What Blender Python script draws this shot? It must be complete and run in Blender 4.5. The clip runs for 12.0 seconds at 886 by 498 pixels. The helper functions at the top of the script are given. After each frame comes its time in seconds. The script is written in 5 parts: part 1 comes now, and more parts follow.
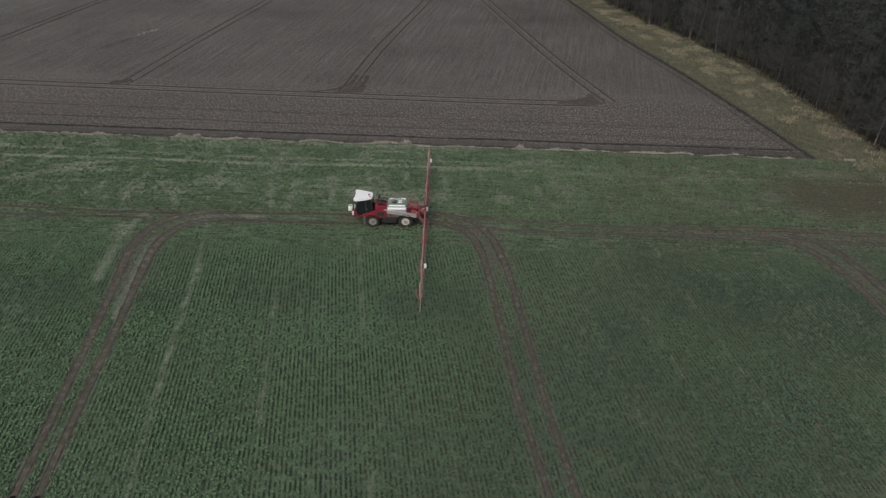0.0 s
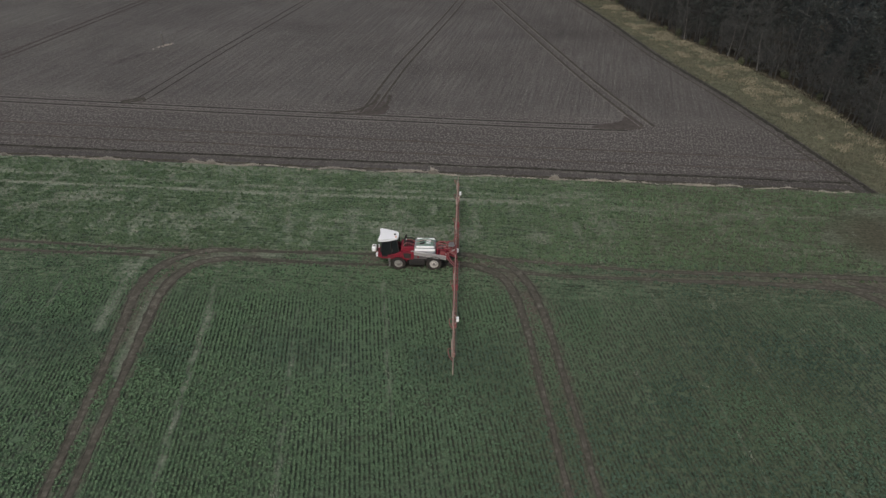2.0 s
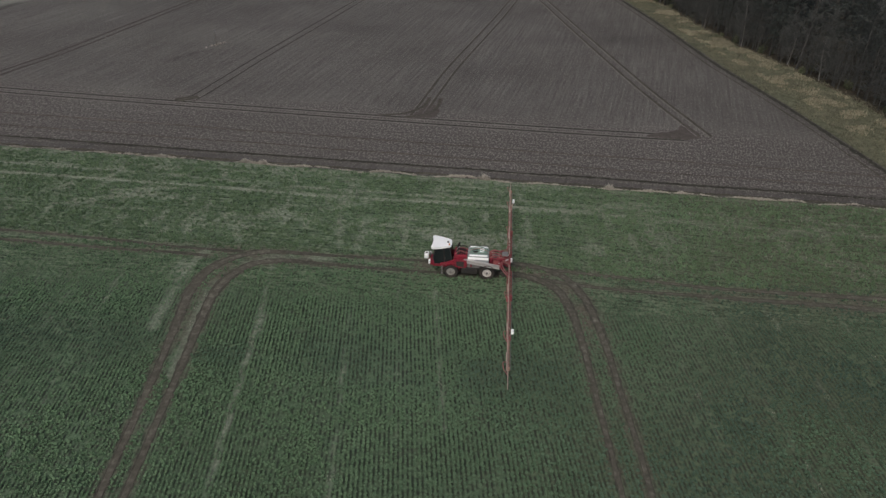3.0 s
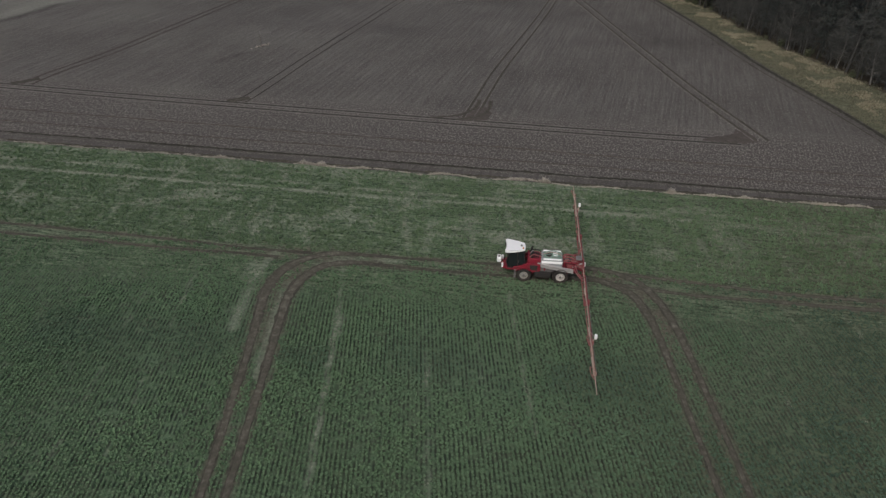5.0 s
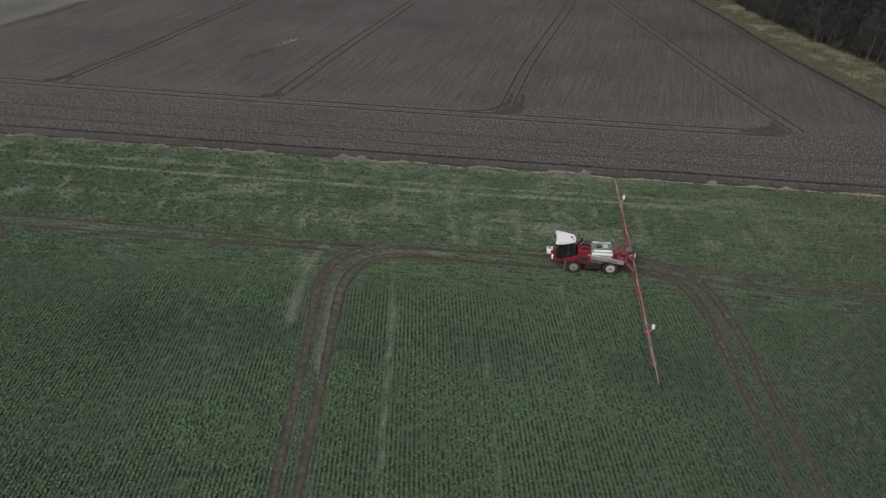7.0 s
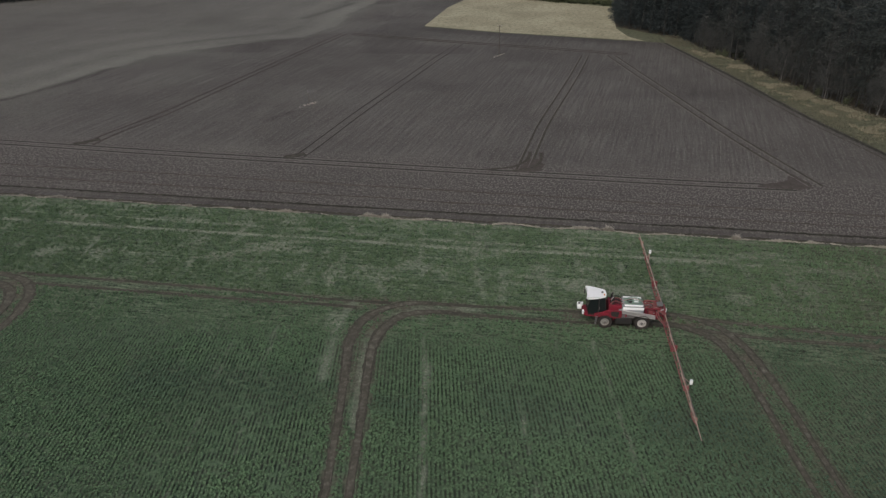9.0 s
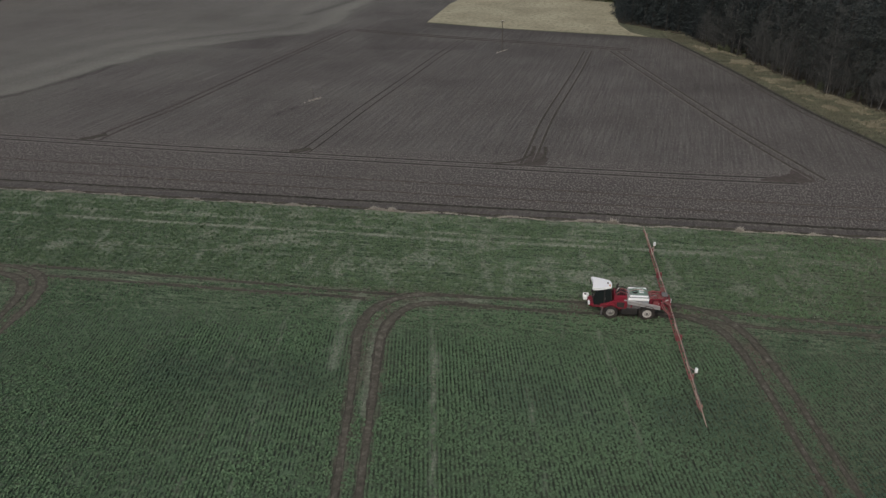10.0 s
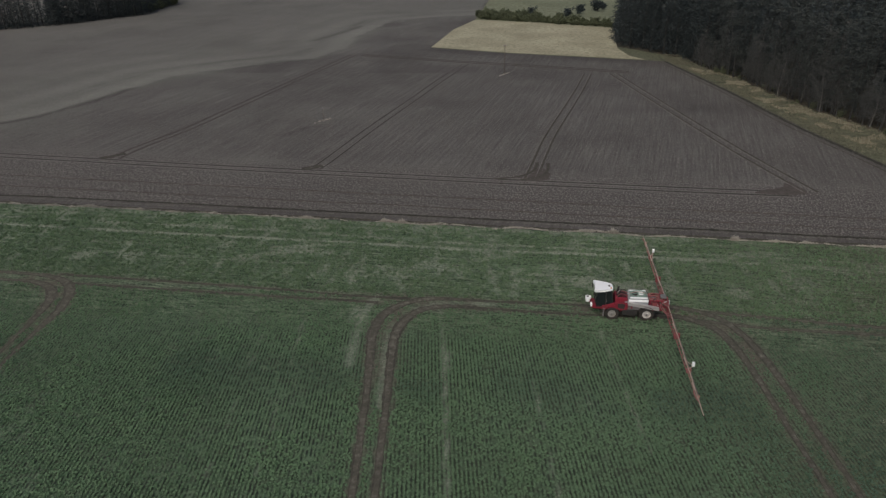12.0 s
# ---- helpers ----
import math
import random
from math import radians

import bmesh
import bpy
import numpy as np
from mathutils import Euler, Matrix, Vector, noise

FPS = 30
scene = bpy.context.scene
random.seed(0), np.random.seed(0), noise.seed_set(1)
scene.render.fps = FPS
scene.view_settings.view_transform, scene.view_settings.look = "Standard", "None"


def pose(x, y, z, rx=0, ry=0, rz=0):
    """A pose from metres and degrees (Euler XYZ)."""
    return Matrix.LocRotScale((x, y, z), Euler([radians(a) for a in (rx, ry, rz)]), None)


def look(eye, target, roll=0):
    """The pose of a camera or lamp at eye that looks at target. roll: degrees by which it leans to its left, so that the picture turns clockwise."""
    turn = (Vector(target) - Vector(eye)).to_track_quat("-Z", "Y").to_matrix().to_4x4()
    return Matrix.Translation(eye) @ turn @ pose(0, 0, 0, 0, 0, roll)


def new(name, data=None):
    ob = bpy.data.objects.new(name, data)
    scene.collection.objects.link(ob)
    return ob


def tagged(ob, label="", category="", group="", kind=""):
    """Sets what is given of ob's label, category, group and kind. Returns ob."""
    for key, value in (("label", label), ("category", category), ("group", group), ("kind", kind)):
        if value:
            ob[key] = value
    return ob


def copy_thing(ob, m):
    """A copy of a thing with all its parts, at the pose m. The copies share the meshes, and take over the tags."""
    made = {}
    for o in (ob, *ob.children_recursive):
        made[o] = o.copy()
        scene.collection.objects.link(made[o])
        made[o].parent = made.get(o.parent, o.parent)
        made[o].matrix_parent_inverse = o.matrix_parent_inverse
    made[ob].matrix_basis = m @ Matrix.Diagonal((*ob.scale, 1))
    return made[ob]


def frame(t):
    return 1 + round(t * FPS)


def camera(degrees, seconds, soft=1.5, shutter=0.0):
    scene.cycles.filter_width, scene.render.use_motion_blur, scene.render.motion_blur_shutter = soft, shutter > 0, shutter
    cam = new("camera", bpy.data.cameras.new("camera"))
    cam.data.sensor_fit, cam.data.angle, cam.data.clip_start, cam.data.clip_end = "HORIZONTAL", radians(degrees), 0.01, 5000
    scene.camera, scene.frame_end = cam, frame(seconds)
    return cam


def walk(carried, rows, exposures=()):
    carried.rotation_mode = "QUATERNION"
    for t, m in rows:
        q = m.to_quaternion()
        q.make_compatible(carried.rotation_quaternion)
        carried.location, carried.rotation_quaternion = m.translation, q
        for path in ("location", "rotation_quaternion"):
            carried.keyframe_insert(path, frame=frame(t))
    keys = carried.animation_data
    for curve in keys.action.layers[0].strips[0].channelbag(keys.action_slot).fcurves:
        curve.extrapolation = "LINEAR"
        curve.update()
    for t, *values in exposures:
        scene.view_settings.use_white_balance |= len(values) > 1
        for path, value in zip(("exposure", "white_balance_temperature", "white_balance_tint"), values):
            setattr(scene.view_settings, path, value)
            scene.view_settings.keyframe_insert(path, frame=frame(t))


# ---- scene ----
cam = camera(65.7, 12.0, soft=1.35)
PATH = [
    (0, (-0.897, 1.94, 39.67), (-0.88, 3.621, 38.586), 0.7),
    (0.5, (-1.221, 4.519, 39.689), (-1.21, 6.204, 38.612), 0.5),
    (1, (-1.579, 6.678, 39.715), (-1.57, 8.364, 38.639), 0.5),
    (1.5, (-2.063, 8.353, 39.738), (-2.086, 10.04, 38.663), 0.5),
    (2, (-2.746, 9.462, 39.762), (-2.769, 11.149, 38.688), 0.6),
    (2.5, (-3.654, 10.196, 39.789), (-3.766, 11.88, 38.715), 0.5),
    (3, (-4.748, 10.715, 39.825), (-4.87, 12.397, 38.752), 0.6),
    (3.2, (-5.289, 10.811, 39.838), (-5.427, 12.493, 38.765), 0.6),
    (5, (-10.995, 10.371, 39.931), (-11.149, 12.053, 38.859), 0.5),
    (5.5, (-12.441, 10.085, 39.944), (-12.599, 11.765, 38.87), 0.3),
    (6, (-13.626, 9.782, 39.938), (-13.789, 11.46, 38.862), 0.1),
    (6.5, (-14.586, 9.534, 39.883), (-14.755, 11.209, 38.803), 0.0),
    (7, (-15.428, 9.327, 39.867), (-15.598, 11.001, 38.785), -0.1),
    (7.2, (-15.715, 9.281, 39.872), (-15.885, 10.954, 38.789), -0.1),
    (8.8, (-17.6, 8.831, 39.934), (-17.795, 10.587, 38.998), -0.9),
    (9, (-17.79, 8.75, 39.929), (-17.986, 10.506, 38.992), -0.9),
    (9.5, (-18.144, 8.378, 39.889), (-18.34, 10.133, 38.949), -1.0),
    (10, (-18.369, 7.628, 39.844), (-18.567, 9.38, 38.9), -1.0),
    (10.5, (-18.52, 6.502, 39.815), (-18.717, 8.252, 38.867), -1.1),
    (11, (-18.593, 5.188, 39.799), (-18.79, 6.935, 38.845), -1.1),
    (11.5, (-18.622, 3.953, 39.783), (-18.823, 5.693, 38.818), -1.2),
    (11.6, (-18.634, 3.777, 39.790), (-18.836, 5.522, 38.834), -1.21),
    (11.7, (-18.646, 3.601, 39.797), (-18.848, 5.350, 38.849), -1.22),
    (11.8, (-18.658, 3.424, 39.804), (-18.862, 5.185, 38.878), -1.24),
    (11.9, (-18.670, 3.248, 39.811), (-18.875, 5.020, 38.908), -1.27),
    (12, (-18.682, 3.072, 39.818), (-18.889, 4.857, 38.939), -1.3),
]
walk(cam, [(t, look(eye, target, roll)) for t, eye, target, roll in PATH],
     exposures=[(0, -0.03, 6500, 10), (3, -0.05, 6500, 10), (6, -0.13, 6500, 10), (9, -0.16, 6500, 10), (12, -0.19, 6500, 10)])

# ---- world and light: a grey overcast winter day ----
world = bpy.data.worlds.new("world")
scene.world = world
world.use_nodes = True
wn, wl = world.node_tree.nodes, world.node_tree.links
sky = wn.new("ShaderNodeTexSky")
sky.sky_type, sky.sun_disc = 'NISHITA', False
sky.sun_elevation, sky.sun_rotation = radians(48), radians(200)
sky.air_density, sky.dust_density, sky.ozone_density = 0.7, 6.0, 0.4
wl.new(sky.outputs["Color"], wn["Background"].inputs["Color"])
wn["Background"].inputs["Strength"].default_value = 0.1

sun_data = bpy.data.lights.new("sun", 'SUN')
sun_data.energy, sun_data.angle, sun_data.color = 0.8, radians(40), (1.0, 0.96, 0.91)
sun = new("sun", sun_data)
sun.matrix_world = look((0, 0, 200), (math.sin(radians(200)) * -100, math.cos(radians(200)) * -100, 90))

# ---- plan: U metres to one step of the plan grid ----
U = 1.385
ROW = 0.35                     # metres between crop rows
LEAN = 0.128                   # rows lean this much to the left for each metre ahead
rng = np.random.default_rng(7)


def border_y(x):
    """The line between crop and ploughed soil, in plan steps."""
    return 64.75 - 0.062 * x


# ---- materials ----
class Nodes:
    """A small builder for one node material."""

    def __init__(self, name):
        self.mat = bpy.data.materials.new(name)
        self.mat.use_nodes = True
        self.tree = self.mat.node_tree
        self.bsdf = self.tree.nodes["Principled BSDF"]

    def node(self, kind, **inputs):
        n = self.tree.nodes.new(kind)
        for key, value in inputs.items():
            n.inputs[key.replace("_", " ")].default_value = value
        return n

    def link(self, a, b):
        self.tree.links.new(a, b)

    def coords(self, scale=(1, 1, 1), turn=0.0):
        geo = self.node("ShaderNodeNewGeometry")
        m = self.node("ShaderNodeMapping")
        m.vector_type = 'TEXTURE'
        m.inputs["Scale"].default_value = tuple(1 / v for v in scale)
        m.inputs["Rotation"].default_value = (0, 0, turn)
        self.link(geo.outputs["Position"], m.inputs["Vector"])
        return m.outputs["Vector"]

    def local(self):
        return self.node("ShaderNodeTexCoord").outputs["Object"]

    def noise(self, vec, scale, detail=4.0, rough=0.6):
        n = self.node("ShaderNodeTexNoise", Scale=scale, Detail=detail, Roughness=rough)
        self.link(vec, n.inputs["Vector"])
        return n.outputs["Fac"]

    def ramp(self, fac, *stops):
        r = self.node("ShaderNodeValToRGB")
        while len(r.color_ramp.elements) < len(stops):
            r.color_ramp.elements.new(0.5)
        for e, (p, c) in zip(r.color_ramp.elements, stops):
            e.position = p
            e.color = (*c, 1) if len(c) == 3 else c
        self.link(fac, r.inputs["Fac"])
        return r.outputs["Color"]

    def grey(self, fac, lo, hi):
        return self.ramp(fac, (lo, (0, 0, 0)), (hi, (1, 1, 1)))

    def mix(self, fac, a, b, mode='MIX'):
        m = self.node("ShaderNodeMix")
        m.data_type, m.blend_type = 'RGBA', mode
        for sock, v in ((0, fac), (6, a), (7, b)):
            if hasattr(v, "is_linked"):
                self.link(v, m.inputs[sock])
            else:
                m.inputs[sock].default_value = v if sock == 0 else (*v, 1)
        return m.outputs[2]

    def attr(self, name):
        a = self.node("ShaderNodeAttribute")
        a.attribute_name = name
        return a.outputs["Fac"]

    def calc(self, op, a, b=0.0):
        m = self.node("ShaderNodeMath")
        m.operation = op
        for i, v in enumerate((a, b)):
            if hasattr(v, "is_linked"):
                self.link(v, m.inputs[i])
            else:
                m.inputs[i].default_value = v
        return m.outputs[0]

    def done(self, color, rough=0.9, bump=None, strength=0.4, distance=0.05, metal=0.0, spec=0.3):
        if hasattr(color, "is_linked"):
            self.link(color, self.bsdf.inputs["Base Color"])
        else:
            self.bsdf.inputs["Base Color"].default_value = (*color, 1)
        if hasattr(rough, "is_linked"):
            self.link(rough, self.bsdf.inputs["Roughness"])
        else:
            self.bsdf.inputs["Roughness"].default_value = rough
        self.bsdf.inputs["Metallic"].default_value = metal
        self.bsdf.inputs["Specular IOR Level"].default_value = spec
        if bump is not None:
            b = self.node("ShaderNodeBump", Strength=strength, Distance=distance)
            self.link(bump, b.inputs["Height"])
            self.link(b.outputs["Normal"], self.bsdf.inputs["Normal"])
        return self.mat


def soil_material():
    """Tilled loam: fine clods, drill rows, paler dry and stony parts where the ground says so."""
    n = Nodes("tilled_soil")
    p = n.coords()
    fine, mid, wide = n.noise(p, 1.9, 6, 0.8), n.noise(p, 0.35, 4, 0.65), n.noise(p, 0.035, 4, 0.6)
    clods = n.noise(p, 1.1, 2, 0.5)
    rows_body = n.noise(n.coords(scale=(1.9, 0.06, 1), turn=-math.atan(0.2)), 1.0, 3, 0.65)
    rows_head = n.noise(n.coords(scale=(0.05, 1.1, 1), turn=-math.atan(0.0765)), 1.0, 4, 0.65)
    head = n.attr("headland")
    rows = n.grey(n.mix(head, rows_body, rows_head), 0.35, 0.65)
    base = n.ramp(fine, (0.30, (0.05, 0.0485, 0.045)), (0.5, (0.125, 0.1215, 0.113)), (0.70, (0.265, 0.262, 0.245)))
    base = n.mix(n.calc('MULTIPLY', n.grey(mid, 0.35, 0.75), 0.2), base, (0.07, 0.062, 0.057))
    amount = n.calc('ADD', 0.42, n.calc('MULTIPLY', head, 0.3))
    base = n.mix(n.calc('MULTIPLY', rows, amount), base, (0.22, 0.215, 0.2))
    base = n.mix(n.calc('MULTIPLY', n.calc('SUBTRACT', 1.0, rows), amount), base, (0.05, 0.047, 0.043))
    base = n.mix(n.calc('MULTIPLY', head, 0.62), base, n.ramp(fine, (0.3, (0.145, 0.136, 0.126)), (0.7, (0.35, 0.332, 0.308))))
    base = n.mix(n.calc('MULTIPLY', n.grey(clods, 0.6, 0.72), 0.22), base, (0.2, 0.198, 0.182))
    base = n.mix(n.calc('MULTIPLY', n.grey(wide, 0.4, 0.7), 0.3), base, (0.125, 0.126, 0.112))
    crumb = n.noise(n.coords(scale=(1.3, 0.6, 1), turn=-0.24), 3.0, 5, 0.75)
    rough_part = n.calc('ADD', 0.45, n.calc('MULTIPLY', n.calc('MAXIMUM', head, n.grey(wide, 0.4, 0.65)), 0.55))
    base = n.mix(n.calc('MULTIPLY', n.grey(crumb, 0.5, 0.6), n.calc('MULTIPLY', rough_part, 0.95)), base, (0.3, 0.288, 0.266))
    base = n.mix(n.calc('MULTIPLY', n.grey(crumb, 0.47, 0.37), n.calc('MULTIPLY', rough_part, 0.8)), base, (0.038, 0.035, 0.033))
    drift = n.noise(n.coords(scale=(0.05, 0.3, 1), turn=0.0), 0.5, 5, 0.7)
    pale = n.calc('MULTIPLY', n.attr("pale"), n.calc('ADD', 0.1, n.calc('MULTIPLY', n.calc('ADD', mid, drift), 0.8)))
    base = n.mix(pale, base, n.ramp(fine, (0.3, (0.125, 0.13, 0.112)), (0.7, (0.29, 0.3, 0.262))))
    base = n.mix(n.attr("dark"), base, (0.04, 0.037, 0.035))
    base = n.mix(1.0, base, (1.045, 1.058, 1.062), 'MULTIPLY')
    height = n.calc('ADD', n.calc('ADD', fine, n.calc('MULTIPLY', crumb, 0.6)), n.calc('MULTIPLY', rows, 0.25))
    return n.done(base, 0.95, height, 1.0, 0.2)


def crop_soil_material():
    """Damp soil under the crop, thick with weeds, bare and straw-grey where the drill missed."""
    n = Nodes("crop_soil")
    p = n.coords()
    fine, mid, wide = n.noise(p, 3.2, 5, 0.75), n.noise(p, 0.5, 4, 0.65), n.noise(p, 0.06, 3, 0.5)
    head = n.attr("headland")
    streaks = n.noise(n.coords(scale=(0.2, 1.6, 1), turn=-0.0765), 1.7, 5, 0.7)
    weeds = n.ramp(fine, (0.34, (0.05, 0.08, 0.052)), (0.45, (0.088, 0.145, 0.086)), (0.7, (0.132, 0.196, 0.12)))
    grain = n.calc('ADD', n.calc('MULTIPLY', fine, 0.55), n.calc('MULTIPLY', streaks, 0.45))
    grassy = n.ramp(grain, (0.41, (0.012, 0.022, 0.015)), (0.48, (0.062, 0.105, 0.06)), (0.6, (0.19, 0.255, 0.165)))
    weeds = n.mix(head, weeds, grassy)
    xyz = n.node("ShaderNodeSeparateXYZ")
    n.link(n.node("ShaderNodeNewGeometry").outputs["Position"], xyz.inputs["Vector"])
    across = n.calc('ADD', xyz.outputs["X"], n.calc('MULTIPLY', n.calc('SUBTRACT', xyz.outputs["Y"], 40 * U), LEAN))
    # between the rows: damp soil with the plants' shade painted in
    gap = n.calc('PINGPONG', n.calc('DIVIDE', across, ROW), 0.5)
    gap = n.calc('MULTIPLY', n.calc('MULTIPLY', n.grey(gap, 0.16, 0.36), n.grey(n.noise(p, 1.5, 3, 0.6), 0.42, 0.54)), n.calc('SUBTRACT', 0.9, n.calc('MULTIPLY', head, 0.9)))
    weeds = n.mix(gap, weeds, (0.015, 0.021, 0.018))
    soil = n.ramp(fine, (0.3, (0.026, 0.025, 0.021)), (0.7, (0.1, 0.097, 0.082)))
    ground = n.mix(n.calc('MULTIPLY', n.grey(mid, 0.4, 0.75), 0.4), weeds, soil)
    ground = n.mix(n.calc('MULTIPLY', n.calc('MULTIPLY', n.grey(streaks, 0.48, 0.68), 0.4), head), ground, (0.2, 0.22, 0.16))
    ground = n.mix(n.calc('MULTIPLY', n.grey(wide, 0.4, 0.65), 0.3), ground, (0.045, 0.068, 0.036))
    bare = n.ramp(fine, (0.28, (0.1, 0.12, 0.09)), (0.5, (0.22, 0.256, 0.198)), (0.72, (0.37, 0.41, 0.335)))
    patchy = n.calc('MULTIPLY', n.attr("bare"), n.calc('ADD', 0.2, n.calc('MULTIPLY', n.calc('ADD', mid, streaks), 0.75)))
    ground = n.mix(n.calc('MULTIPLY', n.grey(patchy, 0.12, 0.85), 0.9), ground, bare)
    ground = n.mix(n.attr("brown"), ground, n.ramp(fine, (0.3, (0.038, 0.036, 0.025)), (0.7, (0.105, 0.099, 0.068))))
    ground = n.mix(n.calc('MULTIPLY', n.attr("muddy"), n.grey(mid, 0.3, 0.6)), ground, n.ramp(fine, (0.3, (0.05, 0.046, 0.036)), (0.7, (0.15, 0.138, 0.11))))
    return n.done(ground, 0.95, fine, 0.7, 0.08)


def leaf_material(name, low, high, blue=None):
    n = Nodes(name)
    isl = n.node("ShaderNodeNewGeometry").outputs["Random Per Island"]
    col = n.ramp(isl, (0.0, low), (0.6, high), (1.0, tuple(v * 1.12 for v in high)))
    col = n.mix(n.grey(n.noise(n.coords(), 0.09, 4, 0.6), 0.35, 0.7), col, tuple(v * 0.8 for v in high))
    if blue:
        col = n.mix(n.attr("tone"), col, blue, 'MULTIPLY')
    return n.done(col, 0.6, spec=0.25)


def litter_material(name, stops, scale=1.5, bump=0.6):
    n = Nodes(name)
    p = n.coords()
    fine, wide = n.noise(p, scale, 6, 0.75), n.noise(p, scale * 0.09, 4, 0.6)
    col = n.ramp(fine, *stops)
    col = n.mix(n.calc('MULTIPLY', n.grey(wide, 0.35, 0.7), 0.5), col, stops[0][1])
    return n.done(col, 0.95, fine, bump, 0.1)


def bark_material(name, low, high):
    n = Nodes(name)
    p = n.coords(scale=(1, 1, 0.25))
    f = n.noise(p, 6, 5, 0.7)
    return n.done(n.ramp(f, (0.3, low), (0.7, high)), 0.9, f, 0.7, 0.05)


SOIL = soil_material()
CROP_SOIL = crop_soil_material()
CROP_LEAF = leaf_material("crop_leaf", (0.1, 0.172, 0.097), (0.124, 0.213, 0.118), (0.55, 0.55, 0.71))
STRAW = leaf_material("dry_grass", (0.23, 0.22, 0.19), (0.48, 0.46, 0.41))
WEED = leaf_material("weed_leaf", (0.06, 0.104, 0.056), (0.14, 0.215, 0.12))
BLEACHED = leaf_material("bleached_grass", (0.15, 0.145, 0.1), (0.33, 0.31, 0.225))
STALK = leaf_material("pale_stalk", (0.14, 0.165, 0.122), (0.28, 0.31, 0.245))
CLOD = leaf_material("dry_clod", (0.08, 0.077, 0.071), (0.185, 0.18, 0.167))
VERGE_BLADE = leaf_material("verge_grass", (0.056, 0.063, 0.042), (0.175, 0.174, 0.125))
NEEDLE = leaf_material("conifer_needles", (0.017, 0.025, 0.028), (0.041, 0.055, 0.057))
PINE_NEEDLE = leaf_material("pine_needles", (0.024, 0.031, 0.031), (0.058, 0.07, 0.066))
TWIG = leaf_material("bare_twigs", (0.036, 0.042, 0.041), (0.092, 0.1, 0.095))
SHRUB = leaf_material("shrub_leaf", (0.05, 0.064, 0.038), (0.105, 0.124, 0.072))
BARK = bark_material("bark", (0.02, 0.02, 0.02), (0.062, 0.062, 0.06))
WHITE_BARK = bark_material("weathered_pale_bark", (0.08, 0.08, 0.077), (0.24, 0.24, 0.23))
PALE_BARK = bark_material("pale_bark", (0.03, 0.032, 0.032), (0.1, 0.103, 0.1))
MUD = litter_material("wet_mud", ((0.28, (0.048, 0.047, 0.037)), (0.52, (0.1, 0.0975, 0.078)), (0.72, (0.21, 0.206, 0.17))), 1.7, 0.35)
DARK_RUT = litter_material("dark_rut", ((0.3, (0.02, 0.021, 0.0165)), (0.55, (0.046, 0.047, 0.038)), (0.75, (0.105, 0.106, 0.088))), 1.7)
RUT_SOIL = litter_material("rolled_soil", ((0.3, (0.036, 0.0345, 0.028)), (0.55, (0.08, 0.077, 0.063)), (0.75, (0.17, 0.164, 0.138))), 2.0)
CREST = litter_material("crumbly_ridge", ((0.3, (0.09, 0.085, 0.08)), (0.55, (0.185, 0.175, 0.166)), (0.75, (0.32, 0.31, 0.292))), 2.4)
WORN_SOIL = litter_material("smeared_soil", ((0.3, (0.058, 0.052, 0.046)), (0.5, (0.088, 0.08, 0.072)), (0.75, (0.13, 0.121, 0.11))), 1.2, 0.3)
VERGE = litter_material("verge_turf", ((0.3, (0.045, 0.053, 0.033)), (0.5, (0.108, 0.117, 0.075)), (0.72, (0.205, 0.208, 0.145))), 0.9)
STUBBLE = litter_material("stubble", ((0.34, (0.15, 0.145, 0.095)), (0.46, (0.34, 0.33, 0.23)), (0.72, (0.48, 0.465, 0.34))), 0.8)
MEADOW = litter_material("rough_meadow", ((0.3, (0.09, 0.105, 0.062)), (0.5, (0.18, 0.2, 0.13)), (0.72, (0.3, 0.315, 0.225))), 0.5)
LITTER = litter_material("leaf_litter", ((0.3, (0.028, 0.025, 0.018)), (0.5, (0.06, 0.053, 0.038)), (0.75, (0.12, 0.1, 0.07))), 1.2)


# ---- mesh helpers ----
def mesh_of(name, verts, faces, *mats):
    me = bpy.data.meshes.new(name)
    me.from_pydata([tuple(v) for v in verts] if not isinstance(verts, np.ndarray) else verts.tolist(), [],
                   faces if not isinstance(faces, np.ndarray) else faces.tolist())
    for m in mats:
        me.materials.append(m)
    return me


def add_float(me, name, values):
    a = me.attributes.new(name, 'FLOAT', 'POINT')
    a.data.foreach_set("value", np.asarray(values, dtype=np.float32))


def grid_sheet(name, xs, ys, z, mat, warp=None):
    """A sheet over the lines xs and ys; warp moves its corners."""
    X, Y = np.meshgrid(xs, ys)
    if warp:
        X, Y = warp(X, Y)
    Z = z(X, Y) if callable(z) else np.full_like(X, z)
    v = np.stack([X, Y, Z], -1).reshape(-1, 3)
    nx, ny = len(xs), len(ys)
    i = (np.arange(ny - 1)[:, None] * nx + np.arange(nx - 1)[None]).ravel()
    f = np.stack([i, i + 1, i + nx + 1, i + nx], -1)
    return mesh_of(name, v, f, mat), v


